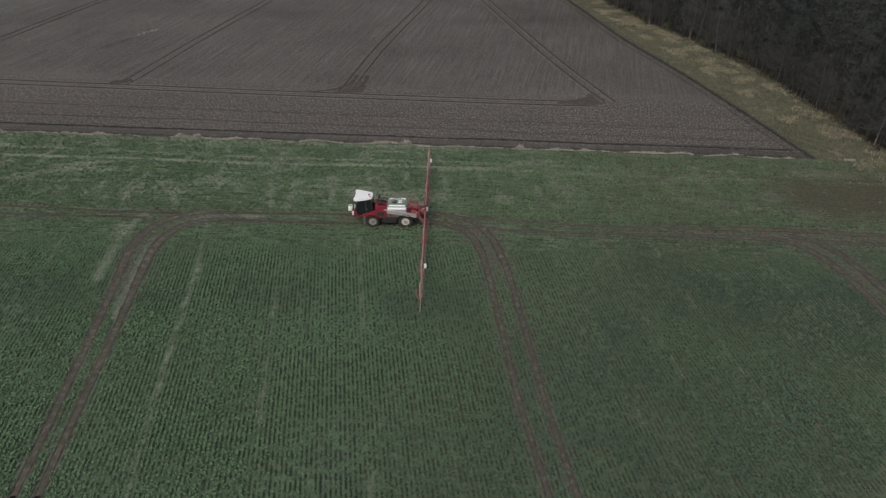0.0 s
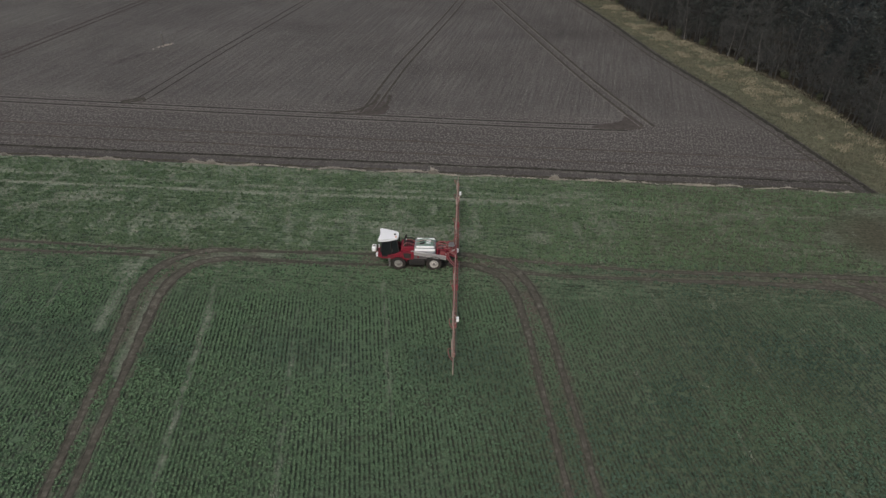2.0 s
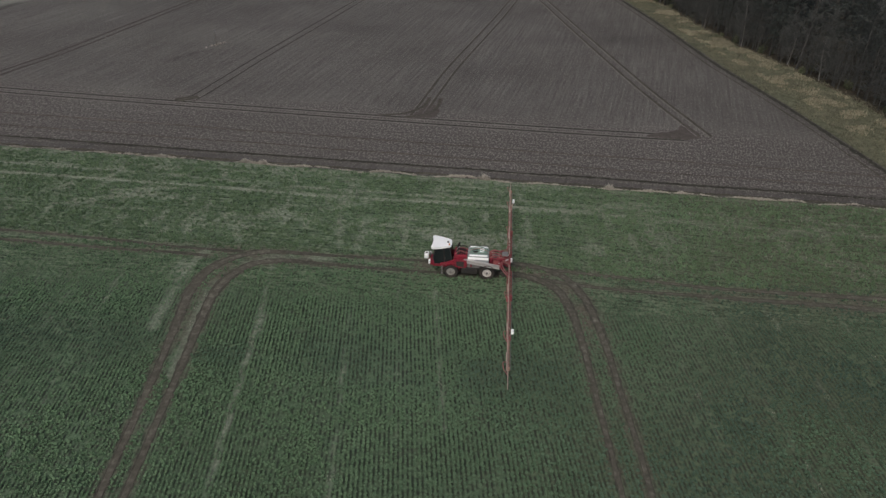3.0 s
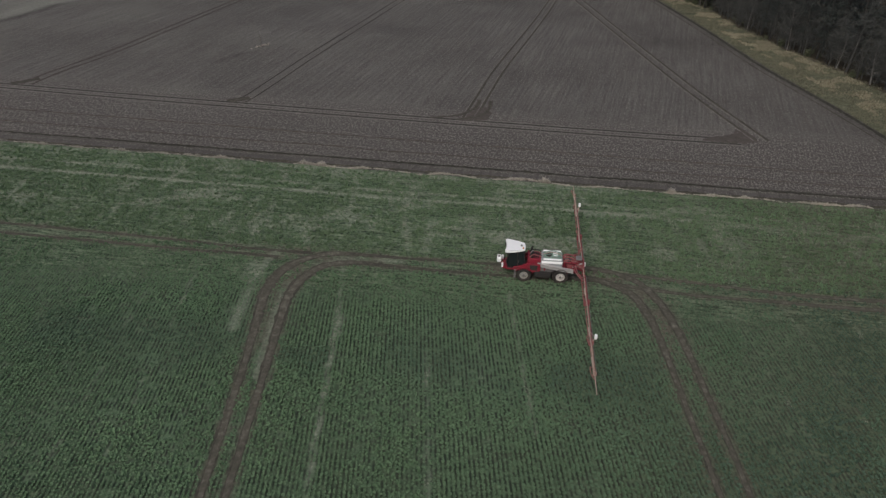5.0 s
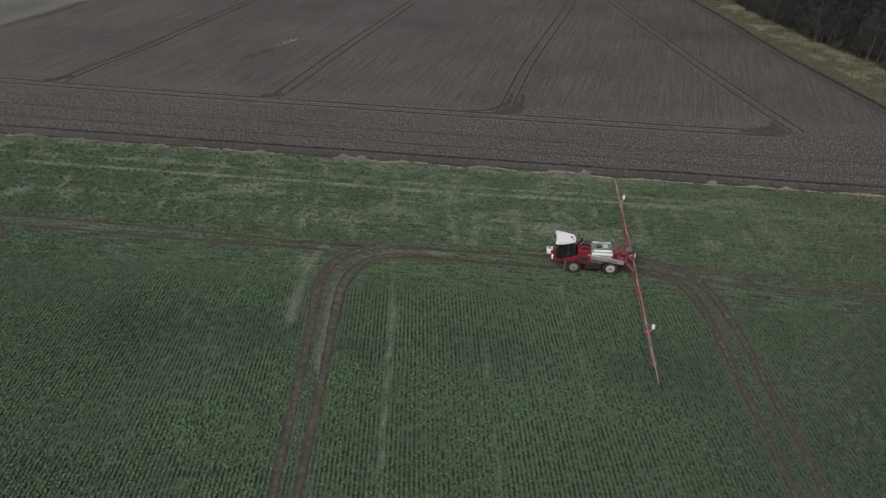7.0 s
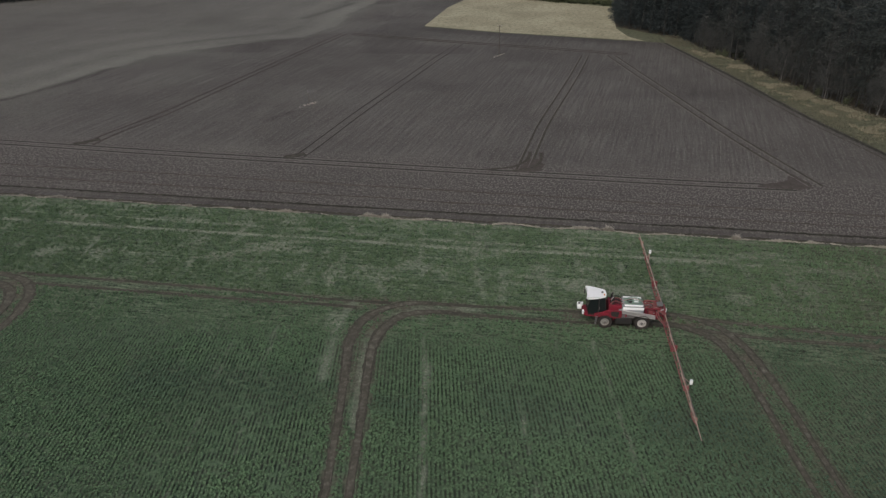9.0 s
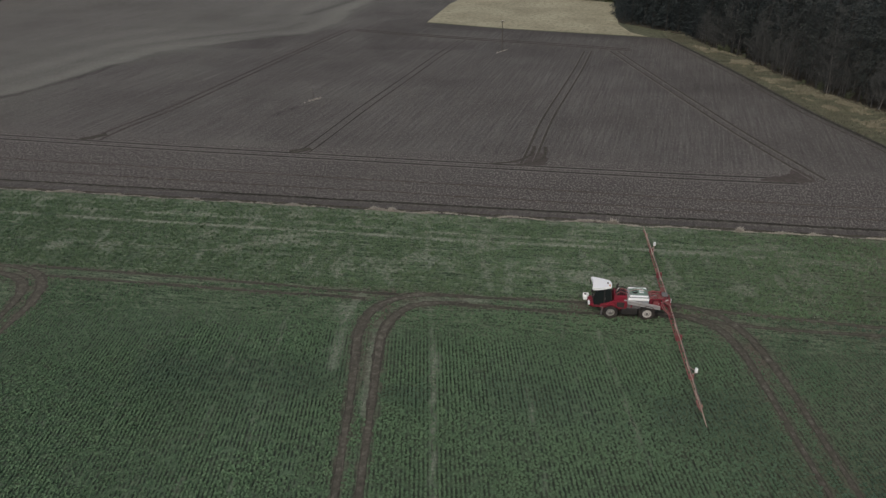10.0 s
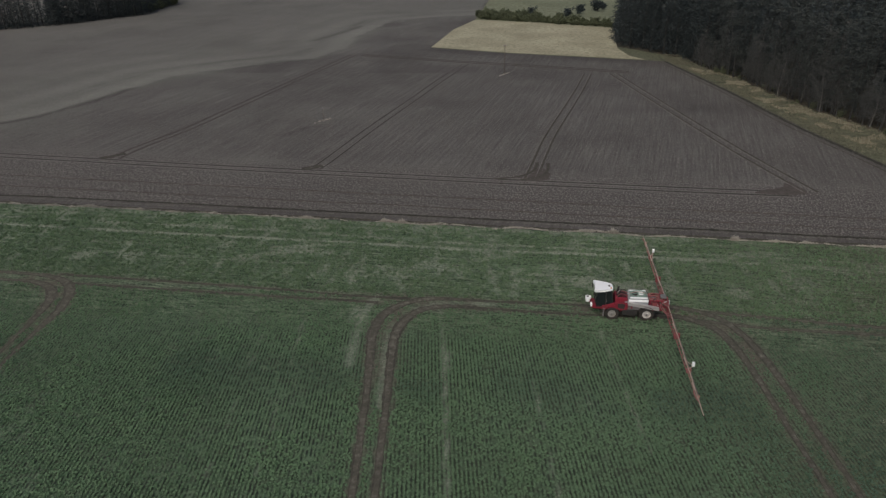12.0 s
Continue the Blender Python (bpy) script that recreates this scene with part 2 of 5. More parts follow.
def soft_noise(x, y, size, seed=0):
    """Smooth value noise from 0 to 1 for whole arrays."""
    x, y = np.asarray(x) / size, np.asarray(y) / size
    xi, yi = np.floor(x).astype(np.int64), np.floor(y).astype(np.int64)
    fx, fy = x - xi, y - yi
    fx, fy = fx * fx * (3 - 2 * fx), fy * fy * (3 - 2 * fy)

    def h(a, b):
        k = (a * 374761393 + b * 668265263 + seed * 982451653) & 0x7FFFFFFF
        k = ((k ^ (k >> 13)) * 1274126177) & 0x7FFFFFFF
        return ((k ^ (k >> 16)) & 0xFFFF) / 65535.0

    return (h(xi, yi) * (1 - fx) * (1 - fy) + h(xi + 1, yi) * fx * (1 - fy)
            + h(xi, yi + 1) * (1 - fx) * fy + h(xi + 1, yi + 1) * fx * fy)


def line_distance(x, y, points):
    """Distance from each place to a line of points."""
    best = np.full(np.shape(x), 1e9)
    for (ax, ay), (bx, by) in zip(points, points[1:]):
        dx, dy = bx - ax, by - ay
        s = np.clip(((x - ax) * dx + (y - ay) * dy) / (dx * dx + dy * dy), 0, 1)
        best = np.minimum(best, np.hypot(x - ax - s * dx, y - ay - s * dy))
    return best


def smooth_line(points, step):
    """A rounded line (Catmull-Rom) through the points, in even steps."""
    P = np.array([points[0], *points, points[-1]], float)
    out = []
    for a, b, c, d in zip(P, P[1:], P[2:], P[3:]):
        n = max(2, int(np.hypot(*(c - b)) / step))
        t = np.linspace(0, 1, n, endpoint=False)[:, None]
        out.append(0.5 * (2 * b + (c - a) * t + (2 * a - 5 * b + 4 * c - d) * t**2 + (3 * b - a - 3 * c + d) * t**3))
    return np.vstack(out + [P[-1:]])


def inside(x, y, poly):
    """Which places lie within a polygon."""
    hit = np.zeros(np.shape(x), bool)
    for (ax, ay), (bx, by) in zip(poly, poly[1:] + poly[:1]):
        cross = ((ay > y) != (by > y)) & (x < (bx - ax) * (y - ay) / (by - ay + 1e-12) + ax)
        hit ^= cross
    return hit


def smoothstep(a, b, v):
    t = np.clip((v - a) / (b - a), 0, 1)
    return t * t * (3 - 2 * t)


SOIL_RIGHT = [(36.6, 62.5), (34.0, 75.3), (31.2, 88), (27.6, 101.5), (25.9, 110), (23.6, 122.5), (20.6, 136.5), (17.0, 152.3)]


# ---- ground: one sheet of tilled soil out to the horizon ----
DARK_EDGE = [(-128, 83), (-95.4, 100.7), (-92.3, 104.8), (-89, 114), (-84.3, 136.3), (-73.8, 146), (-59.2, 156), (-55.3, 170), (-56.3, 187.6), (-51.4, 216), (-36.5, 224.6), (-26, 226)]


def build_ground():
    xs = np.concatenate([[-3000, -1200, -600, -420], np.arange(-300, 80, 1.6), [110, 200, 600, 1200, 3000]])
    ys = np.concatenate([[-2000, -600, -150, -40, 30], np.arange(80, 120, 0.7), np.arange(120, 330, 1.6), [336, 350, 380, 420, 500, 700, 1200, 3000]])
    me, v = grid_sheet("ground", xs, ys, 0.0, SOIL)
    x, y = v[:, 0] / U, v[:, 1] / U
    # beyond the dark edge the soil is dry and pale, most of all close to it
    d = line_distance(x, y, DARK_EDGE)
    poly = DARK_EDGE + [(-26, 400), (-400, 400), (-400, 60), (-130, 60)]
    beyond = inside(x, y, poly)
    sway = soft_noise(x * 0.6, y * 0.6, 9, 3)
    run = soft_noise(x, y, 24, 5)
    bands = 0.5 * np.exp(-((d - 2.5) / (3.0 + 2 * sway)) ** 2) + 0.32 * np.exp(-((d - 11 - 3 * run) / 3.5) ** 2) + 0.18 * np.exp(-((d - 21 - 5 * run) / 4.0) ** 2)
    pale = np.where(beyond, 0.2 + 0.12 * run + bands * (0.6 + 0.7 * run), 0.3 * np.exp(-d / 3.5) * smoothstep(0.3, 0.7, sway) + 0.14 * smoothstep(0.4, 0.8, soft_noise(x, y, 12, 6)) * smoothstep(-10, -60, x))
    # thin dark line along the edge: a furrow's shadow put into the soil colour
    left = [(-128, 85), (-95.4, 101.7), (-92.3, 105.6), (-88.8, 116), (-86.8, 125.5)]
    dark = 0.85 * np.exp(-(line_distance(x, y, left) / (0.5 + 0.9 * soft_noise(x, y, 5, 9))) ** 2)
    dark = np.maximum(dark, 0.35 * np.exp(-((d - 7.5 - 2 * run) / 0.9) ** 2) * beyond * smoothstep(0.35, 0.6, soft_noise(x, y, 8, 12)) * (x < -60))
    streak_mark = line_distance(x, y, [(-47.4, 96.3), (-44.9, 101.7)])
    dark = np.maximum(dark, 0.75 * np.exp(-(streak_mark / 0.5) ** 2))
    dark = np.maximum(dark, 0.5 * np.exp(-(line_distance(x, y, [(-66, 180), (-62, 193), (-59.5, 204)]) / 1.2) ** 2))
    dark = np.maximum(dark, 0.45 * np.exp(-(line_distance(x, y, [(-74, 149), (-66, 152), (-59, 154)]) / 1.6) ** 2) * soft_noise(x, y, 6, 8) * 1.5)
    dark = np.maximum(dark, 0.35 * smoothstep(0.55, 0.8, soft_noise(x, y, 13, 11)) * (y > 140) * ~beyond)
    dark = np.maximum(dark, 0.3 * np.exp(-(np.hypot((x - 10) / 10, (y - 113) / 2.5)) ** 2))
    dark = np.maximum(dark, 0.5 * np.exp(-(line_distance(x, y, [(16.6, 151.4), (2, 155), (-36, 166.5)]) / 3.0) ** 2))
    dark = np.maximum(dark, 0.55 * np.exp(-(line_distance(x, y, SOIL_RIGHT) / 0.9) ** 2))
    # smooth dark plough bottom along the crop border, and the cross-worked end by the stubble
    off = y - border_y(x)
    dark = np.maximum(dark, 0.24 * smoothstep(0.0, 0.3, off) * smoothstep(2.4, 1.9, off))
    dark = np.maximum(dark, 0.45 * np.exp(-((off - 2.15) / 0.28) ** 2) * (0.5 + soft_noise(x, y * 0, 7, 17)))
    add_float(me, "pale", np.clip(pale, 0, 1))
    add_float(me, "dark", np.clip(dark, 0, 1))
    add_float(me, "headland", smoothstep(5, 0, y - (78.6 - 0.09 * x)) * smoothstep(1.8, 2.6, off))
    tagged(new("ground", me), "dark brown tilled soil with drill rows and dry paler parts", "field", kind="structure")


build_ground()

# ---- crop field ----
TURN_MARKS = [
    (-41, 57, -39.7, 58.6), (-38.1, 59.1, -38.3, 63.1), (-31.6, 54.2, -30, 56.5), (-28.2, 54.5, -27.9, 56.9), (-26.3, 54.6, -24.9, 56.7),
    (-22.8, 56.4, -19.6, 56.8), (-33.6, 62.3, -32, 63.1), (-18.3, 55.3, -17.4, 58.5), (-15.8, 57, -14.8, 52.5), (-14.5, 55.7, -12.8, 56.7),
    (-13.6, 56.2, -13.4, 52.2), (-29.5, 53.1, -29.1, 59.3), (-27.6, 53.2, -27, 59.5), (-11.7, 60.6, -7.7, 60.4), (-7, 59, -5, 56.1),
    (-5, 56.1, -6.4, 52.9), (8.2, 56.2, 8.6, 52.8), (13.7, 58.5, 18.3, 56.6), (17.4, 52, 19.7, 55.4), (9.2, 51.3, 9.8, 49.9), (-23, 52.7, -23.6, 54.4),
]


def bare_amount(x, y):
    """How bare and straw-grey the crop field is, by plan place: missed drill runs, headland streaks, turning patches."""
    b = np.zeros(np.shape(x))
    wob = soft_noise(x, y, 1.6, 21)

    def streak(points, width, amount, gap=0.0, seed=1):
        nonlocal b
        d = line_distance(x, y, points)
        keep = smoothstep(gap - 0.15, gap + 0.15, soft_noise(x * 1.0, y * 1.0, 2.2, seed)) if gap else 1.0
        b = np.maximum(b, amount * np.exp(-(d / width) ** 2) * keep * (0.6 + 0.6 * wob))

    streak([(-19.4, 50.0), (-18.3, 43), (-17.6, 37), (-17, 31.7), (-15, 17)], 0.18, 0.75, 0.15, 2)
    streak([(-18.25, 43.5), (-18.0, 41)], 0.35, 0.7)
    for i, (x0, s) in enumerate(((-13.0, 0.6), (-9.6, 0.3), (-7.0, 0.6), (-2.6, 0.35), (8.2, 0.55), (12.0, 0.55), (15.8, 0.6), (17.9, 0.4), (20.5, 0.55), (23.4, 0.5), (26.2, 0.5), (-30.1, 0.55), (-33.0, 0.4), (-43, 0.3))):
        streak([(x0, 48.5), (x0 + 4.0, 17)], 0.17, s, 0.42, 30 + i)
    # long missed runs along the headland
    streak([(-110, 66.2), (-58.4, 63), (-43.6, 62.1), (-31, 61.5), (-19.3, 60.6), (-4.3, 60.2), (0.5, 59.9), (18.6, 58.4), (45, 56.8)], 0.3, 1.0, 0.2, 50)
    streak([(-110, 68.2), (-60, 65), (-34.3, 63.4), (-19.4, 61.9), (-11.8, 61.6), (0.6, 61.1), (20, 59.9), (45, 58.4)], 0.26, 0.8, 0.3, 51)
    streak([(-60, 58.2), (-36, 56.8), (-23.4, 56.4), (-18.6, 56.3), (0, 55.3), (30, 53.2)], 0.28, 0.55, 0.42, 52)
    streak([(-90, 68.4), (0, 63.1), (40, 60.9)], 0.3, 0.5, 0.45, 53)
    streak([(-70, 60.8), (0, 57.6), (40, 55.4)], 0.3, 0.4, 0.5, 54)
    # rough half-dead strip beside the plough furrow
    streak([(-110, border_y(-110) - 0.55), (60, border_y(60) - 0.55)], 0.55, 0.6, 0.3, 56)
    # short marks where the drill lifted and turned
    for i, (ax, ay, bx, by) in enumerate(TURN_MARKS):
        streak([(ax, ay), (bx, by)], 0.42, 0.6, 0.36, 110 + i)
    # thin patches between the streaks
    head = smoothstep(51.5, 53.5, y + 0.05 * x) * smoothstep(64.5, 62, y + 0.0765 * x)
    b = np.maximum(b, 0.58 * head * smoothstep(0.55, 0.78, 0.6 * soft_noise(x, y, 2.6, 90) + 0.4 * soft_noise(x * 0.5, y * 1.6, 1.2, 91)))
    col = np.exp(-((np.mod(x + 0.128 * y + 1.2, 3.4) - 1.7) / 0.35) ** 2)
    b = np.maximum(b, 0.6 * head * col * smoothstep(0.46, 0.68, soft_noise(x, y, 2.0, 93)))
    b = np.maximum(b, 0.55 * np.exp(-np.hypot((x + 23.1) / 2.2, (y - 65.3) / 1.4) ** 2))
    streak([(-24.9, 51.0), (-25.4, 48.5), (-25.3, 45), (-25.0, 41.5)], 0.45, 0.62, 0.0, 96)
    streak([(-26.2, 51.0), (-26.1, 47.5), (-25.9, 43.5)], 0.45, 0.55, 0.35, 97)
    b = b * (1 - 0.3 * smoothstep(-8, 12, x))
    # the strip between the two wheel lines of each turn
    for pts in ([(-21.9, 37), (-22.6, 43), (-22.9, 46.5), (-22.0, 48.9), (-19.6, 50.6), (-15, 50.6)],):
        streak(pts, 0.36, 0.6, 0.34, 95)
    return np.clip(b, 0, 1)


def brown_amount(x, y):
    """The wet, trampled corner where hardly anything grows."""
    d = np.hypot((x - 38) / 12, (y - 54.5) / 6.5) + 0.35 * (soft_noise(x, y, 4, 15) - 0.5)
    return smoothstep(1.3, 0.3, d)


def vignette_amount(x, y):
    """Painted lens vignette: the field's lower right side is darkened, where the crop is thinner."""
    return smoothstep(-8, 14, x + 0.35 * (40 - y) + 5 * (soft_noise(x, y, 6, 16) - 0.5))


def muddy_amount(x, y):
    """Ground smeared by turning wheels, along and between the ruts of each turn."""
    m = np.zeros(np.shape(x))
    for pts, w in (([(-22.6, 41), (-23.2, 46), (-22.4, 49), (-20.4, 50.5), (-17, 50.7)], 1.2), ([(-51.4, 46.5), (-52.1, 49.6), (-53.7, 51.4), (-56.6, 52.2)], 1.2),
                   ([(3.9, 43), (3.2, 47.5), (1.4, 49.7), (-2, 50.5), (-8, 50.4)], 1.3), ([(28.6, 47), (30, 44.5), (30.6, 40)], 1.3), ([(21, 48.5), (40, 47.2)], 1.2), ([(-26, 51.2), (-22, 51)], 0.9)):
        m = np.maximum(m, np.exp(-(line_distance(x, y, pts) / w) ** 2))
    return np.maximum(0.9 * m, 0.75 * np.exp(-(np.maximum(track_distance(x, y), 0) / 0.28) ** 2))


def build_crop_field():
    xs, ts = np.arange(-112, 60, 0.45), np.concatenate([[-4, -2, -1, -0.5, -0.2], np.linspace(0, 1, 180)])
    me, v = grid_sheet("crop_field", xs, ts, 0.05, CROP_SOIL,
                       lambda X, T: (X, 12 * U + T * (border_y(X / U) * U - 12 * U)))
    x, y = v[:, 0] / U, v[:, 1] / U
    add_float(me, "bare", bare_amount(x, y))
    # the bare corner, and the painted vignette over the right side
    add_float(me, "brown", np.maximum(0.85 * brown_amount(x, y), (0.3 + 0.18 * smoothstep(49, 51, y)) * vignette_amount(x, y)))
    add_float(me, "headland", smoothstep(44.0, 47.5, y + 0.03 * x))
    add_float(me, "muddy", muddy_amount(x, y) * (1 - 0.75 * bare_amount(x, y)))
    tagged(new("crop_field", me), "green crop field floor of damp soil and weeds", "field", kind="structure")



# wheel lines: plan x, plan y, rut width in metres
TRACKS = {
    "left_in": [(-20.4, 14, .55), (-21.4, 23.8, .55), (-22.2, 31, .58), (-23.0, 38, .65), (-23.7, 42.8, .85), (-24.1, 46, 1.0), (-23.6, 48.6, 1.05), (-22.2, 50.3, .95), (-20.4, 51.1, .8), (-18.6, 51.15, .5)],
    "left_out": [(-19.0, 14, .55), (-20.2, 23.8, .55), (-20.9, 31, .58), (-21.6, 38, .65), (-22.1, 42.6, .85), (-22.3, 45.6, 1.0), (-21.8, 47.9, 1.05), (-20.7, 49.4, .95), (-18.8, 50.0, .7), (-17.2, 50.0, .5)],
    "head_mid": [(-19.2, 51.2, .6), (-14, 51.0, .34), (-8, 50.95, .34), (-1.5, 50.7, .45)],
    "head_mid_low": [(-18.0, 50.05, .6), (-13.5, 49.7, .34), (-8, 49.5, .34), (-1, 49.5, .45)],
    "far_left_in": [(-46.9, 18, .3), (-49.4, 28, .3), (-50.9, 36, .3), (-51.5, 42, .34), (-51.9, 45.8, .5), (-52.2, 47.8, .95), (-52.9, 49.6, 1.1), (-54.1, 50.9, 1.0), (-56, 51.6, .7), (-58.4, 51.8, .45), (-75, 52.6, .4), (-110, 55, .4)],
    "far_left_out": [(-45.4, 18, .3), (-48.0, 28, .3), (-49.4, 35, .3), (-50.2, 39.4, .32), (-50.5, 43.5, .45), (-50.7, 47.3, .95), (-51.5, 49.9, 1.1), (-53.1, 51.8, 1.0), (-55.4, 52.7, .7), (-58.7, 53.1, .5), (-75, 54.0, .4), (-110, 56.4, .4)],
    "head_left": [(-54.4, 53.1, .4), (-42.1, 52.4, .32), (-32.5, 51.7, .32), (-27.3, 51.2, .34), (-22, 51.0, .45)],
    "head_left_low": [(-52.7, 51.6, .4), (-41.5, 51.0, .32), (-32, 50.5, .32), (-27.5, 50.4, .34), (-24.5, 50.2, .4)],
    "right_left": [(5.9, 14, .42), (5.0, 22.9, .42), (4.2, 29, .42), (3.75, 34, .45), (3.4, 38.6, .5), (3.05, 42.9, .65), (2.5, 46.4, .85), (1.4, 48.6, .9), (-0.9, 49.7, .7), (-5, 49.9, .4)],
    "right_right": [(7.3, 14, .42), (6.4, 22.9, .42), (5.65, 29, .42), (5.3, 34, .45), (4.95, 38, .5), (4.6, 42.1, .65), (4.0, 46, .8), (3.3, 48.2, .85), (2.1, 50.0, .8), (-0.5, 51.1, .6), (-5, 51.3, .4)],
    "head_right": [(-1, 51.0, .5), (1.4, 50.6, .5), (5.9, 50.1, .4), (10.9, 49.5, .4), (15, 49.2, .45), (21.3, 49.05, .6), (28, 48.9, .8), (35, 48.2, .7), (52, 46.9, .6)],
    "head_right_low": [(1, 49.2, .6), (5.7, 48.5, .4), (10.6, 48.3, .4), (14.7, 48.1, .45), (20.8, 47.9, .6), (27, 47.4, .7), (34.4, 46.8, .7), (52, 45.7, .6)],
    "far_right_in": [(25.5, 48.0, .6), (28.0, 46.2, .9), (29.3, 43.0, .9), (29.8, 38, .7), (31, 28, .6)],
    "far_right_out": [(27.0, 48.3, .6), (29.7, 46.6, .9), (30.9, 43.0, .9), (31.4, 38, .7), (32.5, 28, .6)],
}


# the long straight lines run on under and behind the camera
for line in TRACKS.values():
    (ax, ay, aw), (bx, by, _) = line[0], line[1]
    if ay < 20:
        line.insert(0, (ax - (bx - ax) / (by - ay) * (ay + 60), -60, aw))


def track_distance(x, y):
    best = np.full(np.shape(x), 1e9)
    for pts in TRACKS.values():
        for p, q in zip(pts, pts[1:]):
            half = (p[2] + q[2]) / 4 / U
            line = smooth_line([t[:2] for t in pts], 1.5) if p is pts[0] else line
            near = [tuple(t) for t in line if min(p[1], q[1]) - 2 <= t[1] <= max(p[1], q[1]) + 2 and min(p[0], q[0]) - 2 <= t[0] <= max(p[0], q[0]) + 2]
            if len(near) > 1:
                best = np.minimum(best, line_distance(x, y, near) - half)
    return best


build_crop_field()


def build_crop():
    """Leafy crop plants in drilled rows, thinned by bare ground and wheel lines, as one growth."""
    # body: rows that run ahead with a slight lean; headland: rows along the border
    px, py = [], []
    for i in range(-int(72 * U / ROW), int(50 * U / ROW)):
        x0 = i * ROW
        y = np.arange(16 * U, 51.5 * U, 0.2)
        y = y + rng.uniform(-0.08, 0.08, len(y))
        px.append(x0 - LEAN * (y - 40 * U) + rng.normal(0, 1, len(y)) * (0.025 + 0.12 * smoothstep(44.5, 46.5, y / U) + 0.08 * smoothstep(0.5, 0.75, soft_noise(np.full(len(y), x0 / U), y / U, 4.5, 19))))
        py.append(y)
    bx, by = np.concatenate(px), np.concatenate(py)
    keep = by / U < 50.9 - 0.03 * bx / U + 1.0 * (soft_noise(bx / U, by / U, 3, 4) - 0.5)
    # no need for plants out of the flown-over wedge
    keep &= (bx / U > -34 - 1.15 * (by / U - 16)) & (bx / U < 8 + 0.95 * (by / U - 10))
    bx, by = bx[keep], by[keep]
    hx, hy = [], []
    for j in range(0, int(17 * U / 0.32)):
        x = np.arange(-85 * U, 46 * U, 0.34)
        x = x + rng.uniform(-0.18, 0.18, len(x))
        hx.append(x)
        x = x[soft_noise(x, np.full(len(x), j * 7.3), 1.6, 27) + 0.35 * rng.random(len(x)) > 0.42]
        hx[-1] = x
        hy.append(border_y(x / U) * U - 0.6 - 0.32 * j + rng.normal(0, 0.045, len(x)))
    hx, hy = np.concatenate(hx), np.concatenate(hy)
    keep = hy / U > 50.9 - 0.03 * hx / U + 0.6 * (soft_noise(hx / U, hy / U, 3, 4) - 0.5)
    hx, hy = hx[keep], hy[keep]
    x, y = np.concatenate([bx, hx]), np.concatenate([by, hy])
    is_head = np.concatenate([np.zeros(len(bx)), np.ones(len(hx))])
    xu, yu = x / U, y / U
    chance = 0.97 - 0.9 * bare_amount(xu, yu) - 1.0 * brown_amount(xu, yu) - 0.12 * is_head - 0.5 * muddy_amount(xu, yu)
    chance -= 0.12 * smoothstep(45, 47, yu) * (1 - is_head)
    # weedy stretches along the rows where fewer plants came up
    thin = smoothstep(0.5, 0.72, 0.6 * soft_noise(xu + 0.128 * yu, yu * 0.4, 1.1, 36) + 0.4 * soft_noise(xu, yu, 0.7, 37))
    chance -= 0.4 * thin * (1 - is_head) + 0.14 * smoothstep(-2, 8, xu) * (1 - is_head)
    chance *= smoothstep(-0.02, 0.2, track_distance(xu, yu))
    k = rng.random(len(x)) < chance
    x, y, xu, yu, is_head = x[k], y[k], xu[k], yu[k], is_head[k]
    n, leaves = len(x), 4
    vigour = (0.75 + 0.5 * soft_noise(xu, yu, 4, 33)) * rng.uniform(0.6, 1.25, n) * (1 - 0.28 * is_head) * (1 - 0.14 * smoothstep(43.5, 45.5, yu) * (1 - is_head))
    # right side darkened for the vignette and bluer crop, then a bluish band
    blue = 0.9 * smoothstep(-10, 12, xu + 0.5 * (38 - yu)) * (yu < 50) * (0.55 + 0.45 * smoothstep(0.25, 0.75, soft_noise(xu, yu, 5, 46))) + np.exp(-((yu - 39.8 + 0.03 * (xu + 20)) / 2.6) ** 2) * smoothstep(0.35, 0.65, 0.6 * soft_noise(xu, yu, 6, 44) + 0.4 * soft_noise(xu, yu, 1.7, 45)) * 0.65
    ang = rng.uniform(0, 2 * np.pi, (n, 1)) + np.arange(leaves) * (2 * np.pi / leaves) + rng.normal(0, 0.25, (n, leaves))
    length = 0.13 * vigour[:, None] * rng.uniform(0.7, 1.25, (n, leaves))
    width = length * rng.uniform(0.48, 0.66, (n, leaves))
    lift = 0.12 * vigour[:, None] * rng.uniform(0.5, 1.4, (n, leaves))
    c, s = np.cos(ang), np.sin(ang)
    ox, oy = x[:, None], y[:, None]
    zb = 0.06 + 0 * c
    quad = np.stack([
        np.stack([ox + 0.01 * c, oy + 0.01 * s, zb], -1),
        np.stack([ox + 0.55 * length * c - width * s, oy + 0.55 * length * s + width * c, zb + lift + 0.03], -1),
        np.stack([ox + length * c, oy + length * s, zb + 0.75 * lift], -1),
        np.stack([ox + 0.55 * length * c + width * s, oy + 0.55 * length * s - width * c, zb + lift], -1)], 2)
    v = quad.reshape(-1, 3)
    f = np.arange(len(v)).reshape(-1, 4)
    me = mesh_of("crop_plants", v, f, CROP_LEAF)
    add_float(me, "tone", np.repeat(np.clip(blue, 0, 1), leaves * 4))
    tagged(new("crop_plants", me), "leafy green crop plants in drilled rows", "crop", kind="stuff")


build_crop()


